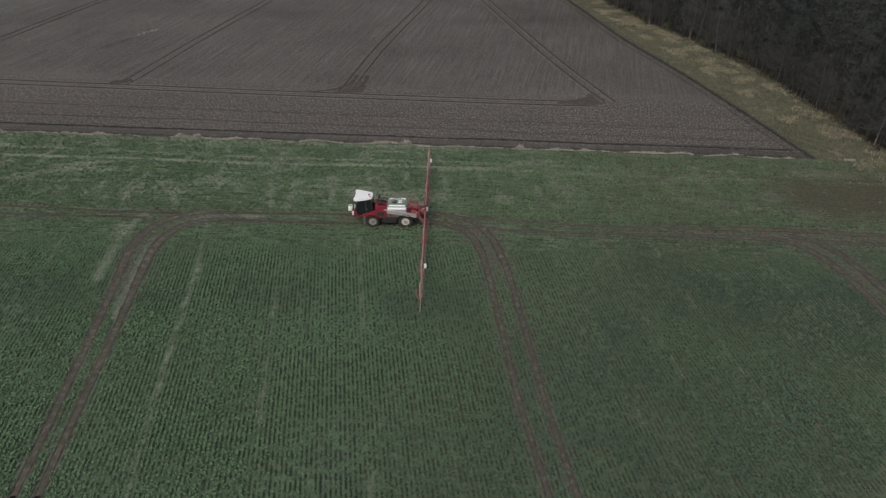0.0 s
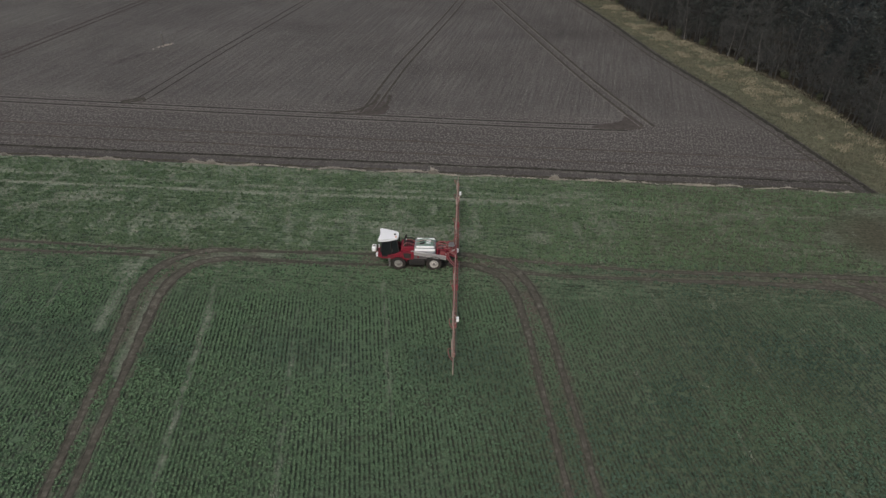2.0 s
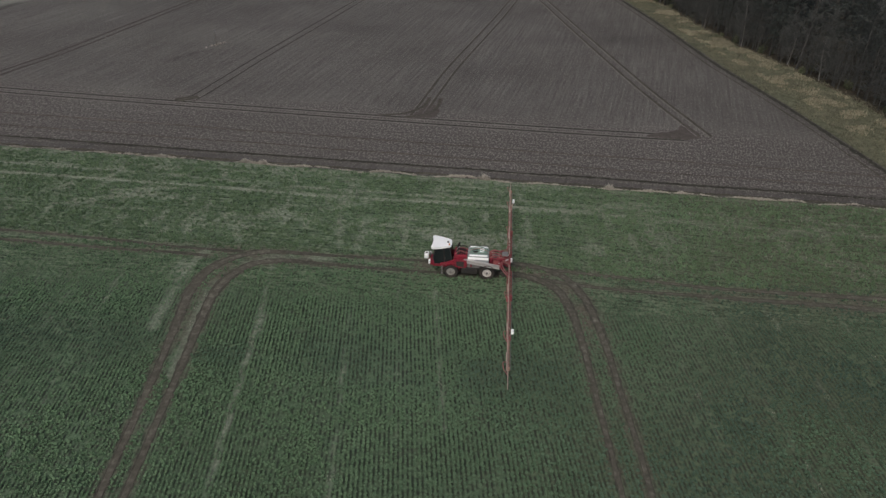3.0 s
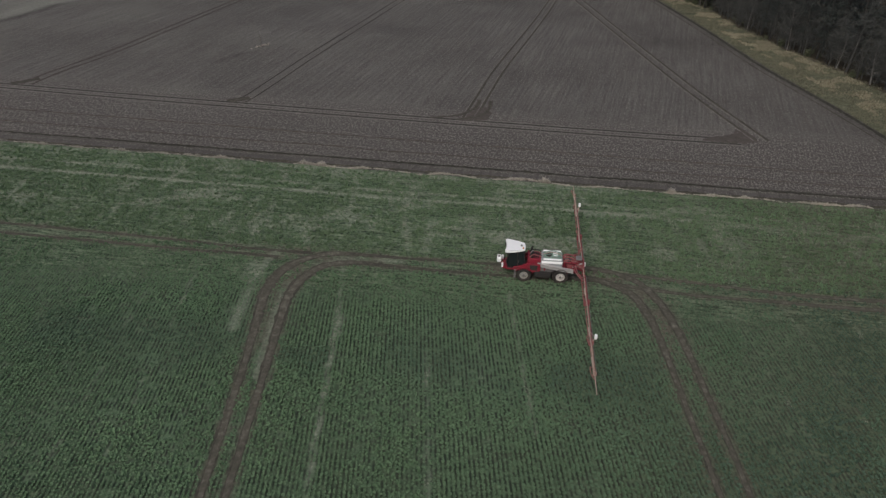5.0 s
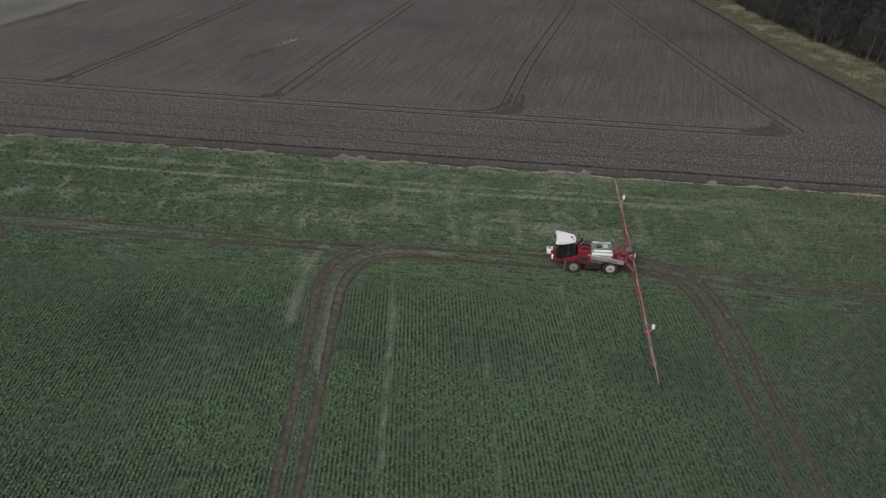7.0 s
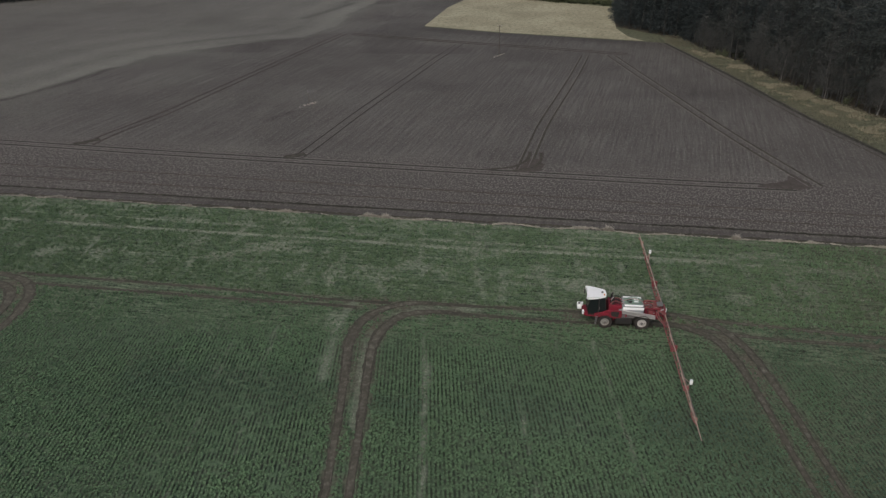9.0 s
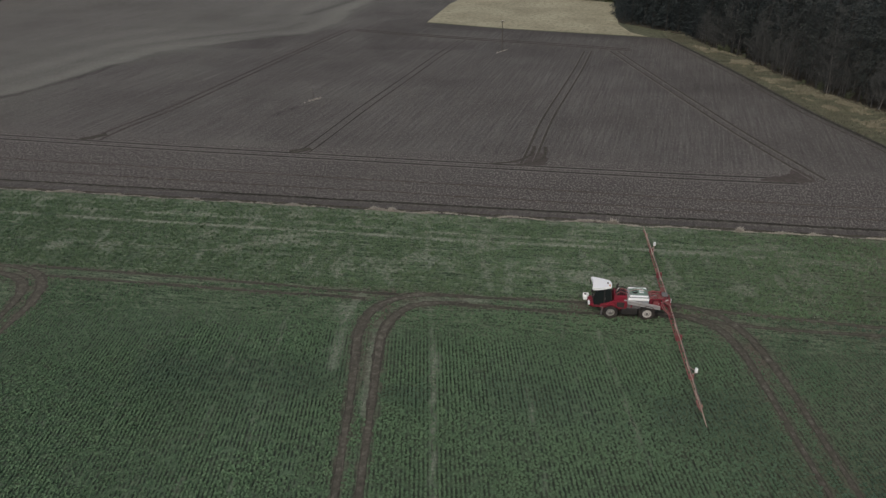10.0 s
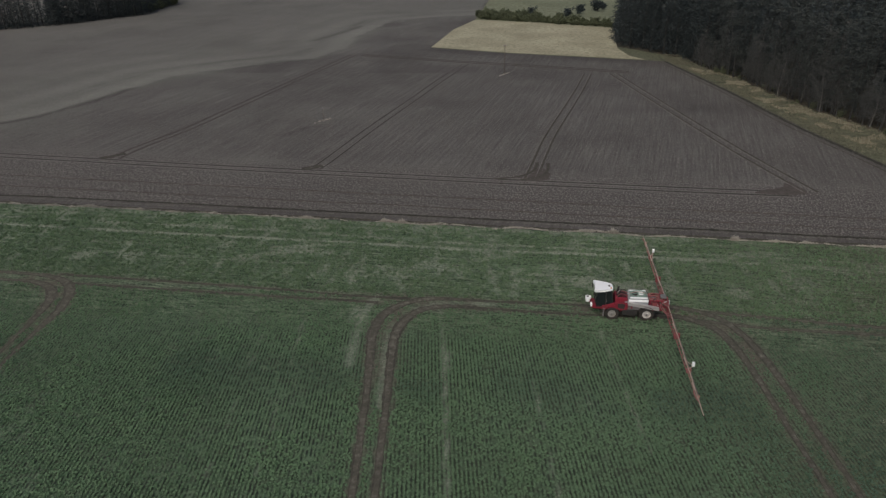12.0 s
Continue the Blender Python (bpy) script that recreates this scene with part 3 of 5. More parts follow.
def build_track(name, points, width, mat, z, depth=0.05, label="", ragged=0.08, side_mat=None, shoulder=1.35, sides=(1, 1)):
    """A wheel rut: sunken floor between two pushed-up sides, along a rounded line."""
    line = smooth_line([(p[0] * U, p[1] * U) for p in points], 0.45)
    if len(points[0]) > 2:
        along = np.array([min(range(len(line)), key=lambda k: np.hypot(line[k][0] - p[0] * U, line[k][1] - p[1] * U)) for p in points])
        width = np.interp(np.arange(len(line)), along, [p[2] for p in points])
    d = np.gradient(line, axis=0)
    d /= np.hypot(d[:, 0], d[:, 1])[:, None] + 1e-9
    side = np.stack([-d[:, 1], d[:, 0]], -1)
    prof = [(-shoulder, 0.0), (-1.05, depth), (-0.8, 0.012), (0.8, 0.012), (1.05, depth), (shoulder, 0.0)]
    cols = []
    for i, (o, h) in enumerate(prof):
        w = width / 2 * o * (1 + rng.normal(0, ragged, len(line)))
        zz = z + h * rng.uniform(0.5, 1.2, len(line)) if h > 0.02 else np.full(len(line), z + h)
        cols.append(np.column_stack([line + side * w[:, None], zz]))
    v = np.stack(cols, 1).reshape(-1, 3)
    k, m = len(prof), len(line)
    i = (np.arange(m - 1)[:, None] * k + np.arange(k - 1)[None]).ravel()
    f = np.stack([i, i + 1, i + k + 1, i + k], -1)
    me = mesh_of(name, v, f, mat, side_mat or mat)
    me.polygons.foreach_set("material_index", np.tile(np.array([sides[0], sides[0], 0, sides[1], sides[1]], dtype=np.int32), m - 1))
    return tagged(new(name, me), label, "wheel track", "wheel tracks", kind="structure")


for i, (key, pts) in enumerate(TRACKS.items()):
    pts = [(px, py, 0.88 * w) for px, py, w in pts]
    build_track("wheel_track", pts, 0.8, RUT_SOIL if key.startswith(("head_left", "head_mid")) else MUD, 0.054 + 0.0045 * (i % 5), 0.03, "muddy brown wheel rut through the green crop", 0.12, RUT_SOIL)

SOIL_TRACKS = [
    [(-110, 88.6), (-80.6, 85.6), (-56.6, 83.0), (-34.3, 80.9), (-14, 79.1), (4.7, 77.6), (13, 77.1), (16.8, 76.9)],
    [(-67.3, 85.2), (-66.5, 90), (-63.5, 100), (-60, 118), (-56.6, 135), (-52.9, 153), (-51.3, 160)],
    [(-39.2, 82.0), (-38.2, 85), (-35.2, 101.5), (-31.7, 118), (-28.2, 135), (-24.8, 149.5)],
    [(-11.9, 80.2), (-11.1, 84.8), (-9.0, 97.5), (-6.1, 111), (-3.1, 125), (-0.2, 140)],
    [(19.2, 77.4), (18.4, 80.2), (15.2, 92), (12.0, 106), (8.9, 120), (5.8, 134.5), (4.6, 140)],
]
for j, pts in enumerate(SOIL_TRACKS):
    for off in (-0.68, 0.68):
        moved = [(px, py + off) for px, py in pts] if j == 0 else [(px + off, py) for px, py in pts]
        build_track("wheel_track", moved, (0.62, 0.36, 0.42, 0.3, 0.4)[j], (DARK_RUT, WORN_SOIL, DARK_RUT, RUT_SOIL, RUT_SOIL)[j], 0.012 + 0.005 * j + (0.002 if off > 0 else 0), 0.035 if j == 0 else 0.055, "rolled wheel line in brown tilled soil", side_mat=(CREST, WORN_SOIL, CREST, CREST, CREST)[j], shoulder=(2.2, 1.4, 1.5, 1.8, 2.0)[j], sides=(0, 1) if j > 2 else (1, 1))
for off in (-0.68, 0.68):
    build_track("wheel_track", [(8, 141.3 + off), (-6.5, 146 + off), (-26.4, 152 + off), (-41, 156.8 + off), (-49.4, 159.8 + off)], 0.5, DARK_RUT, 0.04, 0.05, "rolled wheel line in brown tilled soil", side_mat=WORN_SOIL, shoulder=1.6)
# worn turning places where the wheel lines meet
def worn_place(outline, z=0.04):
    """Soil smeared smooth by turning wheels: a low ragged-edged sheet."""
    line = smooth_line([(px * U, py * U) for px, py in outline + outline[:1]], 0.4)[:-1]
    line = line + rng.normal(0, 0.12, line.shape)
    mid = line.mean(axis=0)
    n = len(line)
    rings = [np.column_stack([mid + (line - mid) * r, np.full(n, h)]) for r, h in ((1.0, 0.002), (0.94, z), (0.5, z + 0.02))]
    v = np.vstack(rings + [np.array([[mid[0], mid[1], z + 0.02]])])
    k = np.arange(n)
    k2 = (k + 1) % n
    f = [(int(a + o), int(b + o), int(b + o + n), int(a + o + n)) for o in (0, n) for a, b in zip(k, k2)] + [(int(a + 2 * n), int(b + 2 * n), 3 * n) for a, b in zip(k, k2)]
    tagged(new("worn_ground", mesh_of("worn_ground", v, f, WORN_SOIL)), "smooth worn turning place in brown tilled soil", "bare soil", kind="structure")


worn_place([(-13.2, 79.7), (-11.4, 79.4), (-10.2, 79.7), (-9.4, 81.0), (-9.5, 82.8), (-10.2, 83.8), (-11.0, 83.9), (-11.4, 82.6), (-12.2, 80.9)])
for pts in ([(-10.9, 86.2), (-11.3, 83.4), (-13, 81.0), (-16.2, 79.9)], [(-9.6, 86.0), (-9.7, 83.2), (-10.7, 80.9), (-13.2, 79.6)]):
    build_track("wheel_track", pts, 0.5, RUT_SOIL, 0.07, 0.03, "curved wheel mark in brown tilled soil", 0.2, WORN_SOIL)
worn_place([(12.8, 76.8), (15.7, 76.4), (18.3, 76.8), (18.8, 77.6), (18.0, 80.8), (17.4, 80.4), (16.8, 79.2), (15.4, 78.3), (14.0, 77.8)])
for pts, w in (([(-40.4, 82.2), (-38.3, 83.8)], 1.6), ([(-69.3, 85.2), (-66.9, 87.4)], 1.6)):
    build_track("wheel_track", pts, w * 0.7, RUT_SOIL, 0.05, 0.05, "worn dark turning place in brown tilled soil", 0.2)
# furrow lines along the border of the tilled field
for i, (off, w, mat) in enumerate(((0.45, 0.28, RUT_SOIL), (2.15, 0.24, DARK_RUT), (4.6, 0.12, WORN_SOIL), (7.6, 0.14, WORN_SOIL))):
    pts = [(px, border_y(px) + off - 0.028 * (px + 20) * (off / 12) + rng.normal(0, 0.07)) for px in range(-110, 36, 5)]
    build_track("furrow", pts, w, mat, 0.01 + 0.003 * (i % 3), 0.09, "plough furrow along the field border", 0.5)


for off in (-0.45, -1.6):
    build_track("furrow", [(px + off, py) for px, py in SOIL_RIGHT], 0.42 if off > -1 else 0.22, DARK_RUT if off > -1 else RUT_SOIL, 0.012, 0.08 if off > -1 else 0.03, "plough furrow along the field border", 0.3)

# ---- other ground covers ----
def flat_sheet(name, poly, z, mat, label, category):
    v = [(px * U, py * U, z) for px, py in poly]
    me = mesh_of(name, v, [list(range(len(v)))], mat)
    return tagged(new(name, me), label, category, kind="structure")


WOOD_EDGE = [(44.5, 58), (43.5, 66), (42.1, 77), (40.4, 89), (36.8, 101), (33, 110.5), (30.2, 118), (26.4, 136), (22.2, 147), (20.3, 156.5), (8.8, 170.5), (9.5, 184), (11.5, 200)]
flat_sheet("grass_verge", [(70, 56), (70, 60.4)] + SOIL_RIGHT + [(6.2, 155.2), (-16.5, 161.8), (-34.6, 169.0), (-34.4, 170.6), (-16, 163.6), (6.5, 157.4), (7, 170), (8.5, 174), (70, 174)],
           0.03, VERGE, "rough straw-coloured grass verge beside the wood", "grass")
flat_sheet("wood_floor", [(58, 56)] + WOOD_EDGE + [(34, 236), (50, 330), (260, 330), (260, 40)], 0.045, LITTER, "dark leaf-littered floor of the wood", "forest floor")
flat_sheet("stubble_field", [(-34.6, 169.6), (-16.5, 162.4), (5.8, 155.9), (13.0, 153.9), (10.2, 158.5), (8.8, 168), (10.2, 184), (12, 198), (-9, 209.4), (-27, 216), (-31.8, 197)],
           0.06, STUBBLE, "pale straw-coloured stubble field", "field")
flat_sheet("rough_meadow", [(-27, 216), (-9, 209.4), (12, 198), (34, 236), (60, 420), (-20, 420)], 0.05, MEADOW, "grey-green rough meadow beyond the stubble", "grass")


def blades(name, x, y, base, height, spread, count, mat, label, category, width=0.05):
    """Ragged clumps of grass blades as one growth."""
    n = len(x)
    ang = rng.uniform(0, 2 * np.pi, (n, count))
    r = spread[:, None] * np.sqrt(rng.random((n, count)))
    h = height[:, None] * rng.uniform(0.5, 1.15, (n, count))
    lean = h * rng.uniform(0.1, 0.9, (n, count))
    la = rng.uniform(0, 2 * np.pi, (n, count))
    bx, by = x[:, None] + r * np.cos(ang), y[:, None] + r * np.sin(ang)
    w = width * rng.uniform(0.6, 1.6, (n, count))
    wx, wy = -np.sin(la) * w, np.cos(la) * w
    tri = np.stack([np.stack([bx - wx, by - wy, base + 0 * h], -1), np.stack([bx + wx, by + wy, base + 0 * h], -1),
                    np.stack([bx + lean * np.cos(la) + wx * .3, by + lean * np.sin(la) + wy * .3, base + h], -1)], 2)
    v = tri.reshape(-1, 3)
    me = mesh_of(name, v, np.arange(len(v)).reshape(-1, 3), mat)
    return tagged(new(name, me), label, category, kind="stuff")


def build_grass():
    # dry grass along the border, in uneven tufts
    x = rng.uniform(-85, 40, 7000)
    lump = soft_noise(x, x * 0, 1.3, 61) * 0.6 + soft_noise(x, x * 0, 0.45, 62) * 0.4
    for a, b in ((-20.9, 1.2), (-27.2, 1.0), (-26.2, 1.0), (-25.2, 1.3), (13.9, 0.8), (7.5, 0.6), (-10.4, 0.8), (-3.8, 0.8)):
        lump += 0.5 * np.exp(-((x - a) / (0.5 * b)) ** 2)
    k = rng.random(len(x)) < lump * 1.25 - 0.1 - 0.15 * smoothstep(5, 25, x)
    x, lump = x[k], lump[k]
    y = border_y(x) + rng.normal(0.05, 0.05, len(x)) + 0.5 * (soft_noise(x, x * 0, 1.7, 68) - 0.5) + 0.1 * np.sin(x * 0.9)
    blades("border_grass", x * U, y * U, 0.02, 0.05 + 0.42 * lump ** 3, 0.05 + 0.2 * lump ** 2, 10, STRAW, "dry straw-coloured grass tufts along the field border", "grass", 0.04)
    # low weeds and pale stalks on the thin parts of the headland
    x = rng.uniform(-80, 44, 14500)
    y = border_y(x) - 14.5 * rng.random(len(x)) - 0.3
    k = (track_distance(x, y) > 0.1) & (brown_amount(x, y) < 0.15 + 0.4 * rng.random(len(x)))
    x, y = x[k], y[k]
    b = bare_amount(x, y)
    pale = rng.random(len(x)) < b * 1.1
    blades("headland_weeds", x[~pale] * U, y[~pale] * U, 0.05, np.full((~pale).sum(), 0.24), np.full((~pale).sum(), 0.2), 9, WEED, "short green weeds on the headland", "weeds", 0.05)
    x2, y2 = rng.uniform(-80, 44, 30000), rng.uniform(16, 66, 30000)
    k = (rng.random(len(x2)) < 1.2 * bare_amount(x2, y2) - 0.15) & (y2 < border_y(x2)) & (track_distance(x2, y2) > 0.05)
    x2, y2 = np.concatenate([x[pale], x2[k]]), np.concatenate([y[pale], y2[k]])
    blades("pale_stalks", x2 * U, y2 * U, 0.05, np.full(len(x2), 0.14), np.full(len(x2), 0.3), 7, STALK, "pale dead stalks on bare strips of the crop field", "weeds", 0.035)
    # verge
    y = rng.uniform(58, 160, 9000)
    xl = np.interp(y, [p[1] for p in SOIL_RIGHT], [p[0] for p in SOIL_RIGHT])
    xr = np.interp(y, [p[1] for p in WOOD_EDGE[:10]], [p[0] for p in WOOD_EDGE[:10]])
    x = xl + 0.2 + (xr + 0.5 - xl) * rng.random(len(y)) ** 0.9
    k = soft_noise(x, y, 2.5, 63) + 0.5 * soft_noise(x, y, 0.9, 65) > 0.5
    x, y = x[k], y[k]
    blades("verge_grass", x * U, y * U, 0.03, 0.12 + 0.3 * soft_noise(x, y, 2.0, 64), np.full(len(x), 0.6), 6, VERGE_BLADE, "long dead grass on the verge", "grass", 0.06)
    # bleached streaks nearer the trees
    y = rng.uniform(58, 145, 5200)
    xl = np.interp(y, [p[1] for p in SOIL_RIGHT], [p[0] for p in SOIL_RIGHT])
    xr = np.interp(y, [p[1] for p in WOOD_EDGE[:10]], [p[0] for p in WOOD_EDGE[:10]])
    x = xl + (xr - xl) * rng.uniform(0.3, 1.0, len(y))
    k = soft_noise(x * 0.7 + y * 0.4, y * 0.8 - x * 0.5, 1.5, 67) > 0.56
    blades("bleached_grass", x[k] * U, y[k] * U, 0.03, np.full(k.sum(), 0.35), np.full(k.sum(), 0.5), 8, BLEACHED, "bleached straw streaks in the verge grass", "grass", 0.05)


build_grass()


def build_clods():
    """Dry clods and stones on the tilled soil, thickest along the near headland."""
    x = rng.uniform(-100, 36, 66000)
    y = border_y(x) + 1.2 + 46 * rng.random(len(x)) ** 1.5
    # thrown up in lines: along the border on the headland, slanting with the drill beyond it
    off = y - border_y(x)
    on_head = off < 9 + 2 * soft_noise(x, y, 6, 79)
    y = np.where(on_head, border_y(x) + np.round(off / 0.85) * 0.85 + rng.normal(0, 0.1, len(x)) + 0.3 * (soft_noise(x * 0.3, off, 1.5, 81) - 0.5), y)
    across = x - 0.24 * y
    x = np.where(on_head, x, np.round(across / 0.46) * 0.46 + 0.24 * y + rng.normal(0, 0.05, len(x)))
    right_x = np.interp(y, [p[1] for p in SOIL_RIGHT], [p[0] for p in SOIL_RIGHT])
    k = (x < right_x - 0.4) & (rng.random(len(x)) < 0.35 + 0.5 * soft_noise(x, y, 14, 77))
    x, y = x[k], y[k]
    n = len(x)
    r = 0.04 + 0.06 * rng.random(n) ** 2.2
    a = rng.uniform(0, 6.283, n)
    c, s = np.cos(a), np.sin(a)
    pts = []
    for dx, dy, dz in ((1.2, 0, 0), (0, 0.9, 0), (-1.1, 0.1, 0), (0, -1, 0), (0.15, 0.1, 0.95)):
        j = rng.uniform(0.75, 1.3, n) * r
        pts.append(np.stack([x * U + (dx * c - dy * s) * j, y * U + (dx * s + dy * c) * j, 0.005 + dz * j], -1))
    v = np.stack(pts, 1).reshape(-1, 3)
    base = np.arange(n)[:, None] * 5
    f = (base[:, :, None] + np.array([[0, 1, 4], [1, 2, 4], [2, 3, 4], [3, 0, 4]])[None]).reshape(-1, 3)
    me = mesh_of("soil_clods", v, f, CLOD)
    tagged(new("soil_clods", me), "pale dry clods and stones on tilled soil", "clods", kind="stuff")


build_clods()

# ---- things: helpers ----
def paint(name, color, rough=0.45, metal=0.0, dirt=0.35, spec=0.5, dirt_color=(0.12, 0.1, 0.08)):
    """Painted or moulded surface with dust and mud that gathers in blotches."""
    n = Nodes(name)
    p = n.local()
    blot, fine = n.noise(p, 2.2, 5, 0.7), n.noise(p, 14, 4, 0.7)
    col = n.mix(n.calc('MULTIPLY', n.grey(blot, 0.45, 0.75), dirt), color, dirt_color)
    col = n.mix(n.calc('MULTIPLY', n.grey(fine, 0.5, 0.8), dirt * 0.6), col, dirt_color)
    return n.done(col, n.ramp(blot, (0.35, (rough,) * 3), (0.7, (min(1, rough + 0.35),) * 3)), fine, 0.08, 0.01, metal, spec)


RED = paint("red_paint", (0.22, 0.012, 0.03), 0.4, dirt=0.55, dirt_color=(0.06, 0.045, 0.04))
BOOM_RED = paint("boom_red_paint", (0.27, 0.065, 0.075), 0.65, dirt=0.5)
WHITE = paint("white_paint", (0.93, 0.97, 0.99), 0.3, dirt=0.02)
TANK_WHITE = paint("tank_plastic", (0.3, 0.335, 0.35), 0.25, dirt=0.3)
ALLOY = paint("brushed_alloy", (0.55, 0.55, 0.55), 0.35, 0.6, 0.25)
GREY = paint("grey_steel", (0.2, 0.2, 0.2), 0.5, 0.3, 0.3)
BLACK = paint("black_plastic", (0.02, 0.02, 0.021), 0.5, dirt=0.3)
RUBBER = paint("tyre_rubber", (0.024, 0.023, 0.022), 0.85, dirt=0.55, dirt_color=(0.09, 0.075, 0.058))
RIM = paint("rim_paint", (0.55, 0.54, 0.52), 0.5, dirt=0.5)
BOOM_PINK = paint("faded_boom_paint", (0.3, 0.12, 0.12), 0.65, dirt=0.4)
BOOM_TAN = paint("pale_boom_paint", (0.36, 0.22, 0.18), 0.65, dirt=0.4)
DULL_RIM = paint("muddy_rim_paint", (0.3, 0.3, 0.285), 0.6, dirt=0.6)
HOSE = paint("pinkish_hose", (0.27, 0.1, 0.1), 0.5, dirt=0.3)
PALE_HOSE = paint("pale_hose", (0.42, 0.33, 0.28), 0.5, dirt=0.3)
GREEN_LID = paint("green_tinted_plate", (0.2, 0.33, 0.27), 0.3, dirt=0.3)
AMBER = paint("amber_lens", (0.7, 0.25, 0.02), 0.2, dirt=0.05)
WOOD = paint("weathered_pole_wood", (0.09, 0.078, 0.065), 0.9, dirt=0.3)
CERAMIC = paint("glazed_insulator", (0.6, 0.6, 0.58), 0.2, dirt=0.1)


def glass_material():
    n = Nodes("cab_glass")
    m = n.done((0.015, 0.02, 0.022), 0.06, spec=0.6)
    return m


GLASS = glass_material()


def thing(name, label, category, m=Matrix(), group=""):
    e = new(name)
    e.empty_display_size = 0.2
    e.matrix_basis = m
    return tagged(e, label, category, group)


def part(name, bm, mat, parent, label="", m=None, smooth=False):
    me = bpy.data.meshes.new(name)
    bmesh.ops.recalc_face_normals(bm, faces=bm.faces)
    bm.to_mesh(me)
    bm.free()
    me.materials.append(mat)
    if smooth:
        me.polygons.foreach_set("use_smooth", [True] * len(me.polygons))
    ob = new(name, me)
    ob.parent = parent
    if m is not None:
        ob.matrix_basis = m
    if label:
        tagged(ob, label)
    return ob


def add_box(bm, lo, hi, bevel=0.02, seg=1, taper=None):
    """A bevelled box; taper(x, y, z) may move its corners."""
    r = bmesh.ops.create_cube(bm, size=1.0)
    vs = r["verts"]
    for v in vs:
        v.co = Vector([(lo[i] + hi[i]) / 2 + v.co[i] * (hi[i] - lo[i]) for i in range(3)])
        if taper:
            v.co = Vector(taper(*v.co))
    if bevel:
        es = {e for v in vs for e in v.link_edges}
        bmesh.ops.bevel(bm, geom=list(es), offset=bevel, segments=seg, affect='EDGES', profile=0.6)
    return bm


def add_rod(bm, a, b, r, sides=6, r2=None):
    a, b = Vector(a), Vector(b)
    d = b - a
    q = d.to_track_quat("Z", "Y").to_matrix().to_4x4()
    bmesh.ops.create_cone(bm, cap_ends=True, segments=sides, radius1=r, radius2=r if r2 is None else r2, depth=d.length,
                          matrix=Matrix.Translation((a + b) / 2) @ q)
    return bm


def add_hose(bm, points, r, sides=6, n=24):
    """A bent tube through the points."""
    P = [Vector(p) for p in points]
    P = [P[0]] + P + [P[-1]]
    line = []
    segs = len(P) - 3
    for i in range(segs):
        a, b, c, d = P[i:i + 4]
        m = max(2, n // segs)
        for k in range(m):
            t = k / m
            line.append(0.5 * (2 * b + (c - a) * t + (2 * a - 5 * b + 4 * c - d) * t * t + (3 * b - a - 3 * c + d) * t ** 3))
    line.append(P[-2])
    rings = []
    for i, p in enumerate(line):
        d = (line[min(i + 1, len(line) - 1)] - line[max(i - 1, 0)]).normalized()
        s = d.cross(Vector((0.1, 0.2, 1))).normalized()
        u = s.cross(d)
        rings.append([bm.verts.new(p + r * (s * math.cos(2 * math.pi * k / sides) + u * math.sin(2 * math.pi * k / sides))) for k in range(sides)])
    for A, B in zip(rings, rings[1:]):
        for k in range(sides):
            bm.faces.new((A[k], A[(k + 1) % sides], B[(k + 1) % sides], B[k]))
    bm.faces.new(rings[0][::-1])
    bm.faces.new(rings[-1])
    return bm


def add_lathe(bm, profile, sides=32, axis_y=True):
    """A turned ring from (radius, offset) pairs, round the y axis."""
    rings = []
    for r, o in profile:
        rings.append([bm.verts.new((r * math.cos(2 * math.pi * k / sides), o, r * math.sin(2 * math.pi * k / sides))) for k in range(sides)])
    for A, B in zip(rings, rings[1:]):
        for k in range(sides):
            bm.faces.new((A[k], A[(k + 1) % sides], B[(k + 1) % sides], B[k]))
    return rings


def add_prism(bm, outline, y0, y1, bevel=0.03):
    """A slab: an outline in x and z, from y0 to y1."""
    A = [bm.verts.new((x, y0, z)) for x, z in outline]
    B = [bm.verts.new((x, y1, z)) for x, z in outline]
    n = len(outline)
    fs = [bm.faces.new(A), bm.faces.new(B[::-1])]
    for k in range(n):
        fs.append(bm.faces.new((A[k], A[(k + 1) % n], B[(k + 1) % n], B[k])))
    if bevel:
        es = {e for f in fs for e in f.edges}
        bmesh.ops.bevel(bm, geom=list(es), offset=bevel, segments=2, affect='EDGES', profile=0.6)
    return bm


def add_slab(bm, outline, z0, z1, bevel=0.03, rise=None):
    """A slab: an outline in x and y, from z0 to z1."""
    A = [bm.verts.new((x, y, z0)) for x, y in outline]
    B = [bm.verts.new((x, y, z1 + (rise(x, y) if rise else 0))) for x, y in outline]
    n = len(outline)
    fs = [bm.faces.new(A[::-1]), bm.faces.new(B)]
    for k in range(n):
        fs.append(bm.faces.new((A[k], A[(k + 1) % n], B[(k + 1) % n], B[k])))
    if bevel:
        es = {e for f in fs for e in f.edges}
        bmesh.ops.bevel(bm, geom=list(es), offset=bevel, segments=2, affect='EDGES', profile=0.6)
    return bm


def bm_new():
    return bmesh.new()


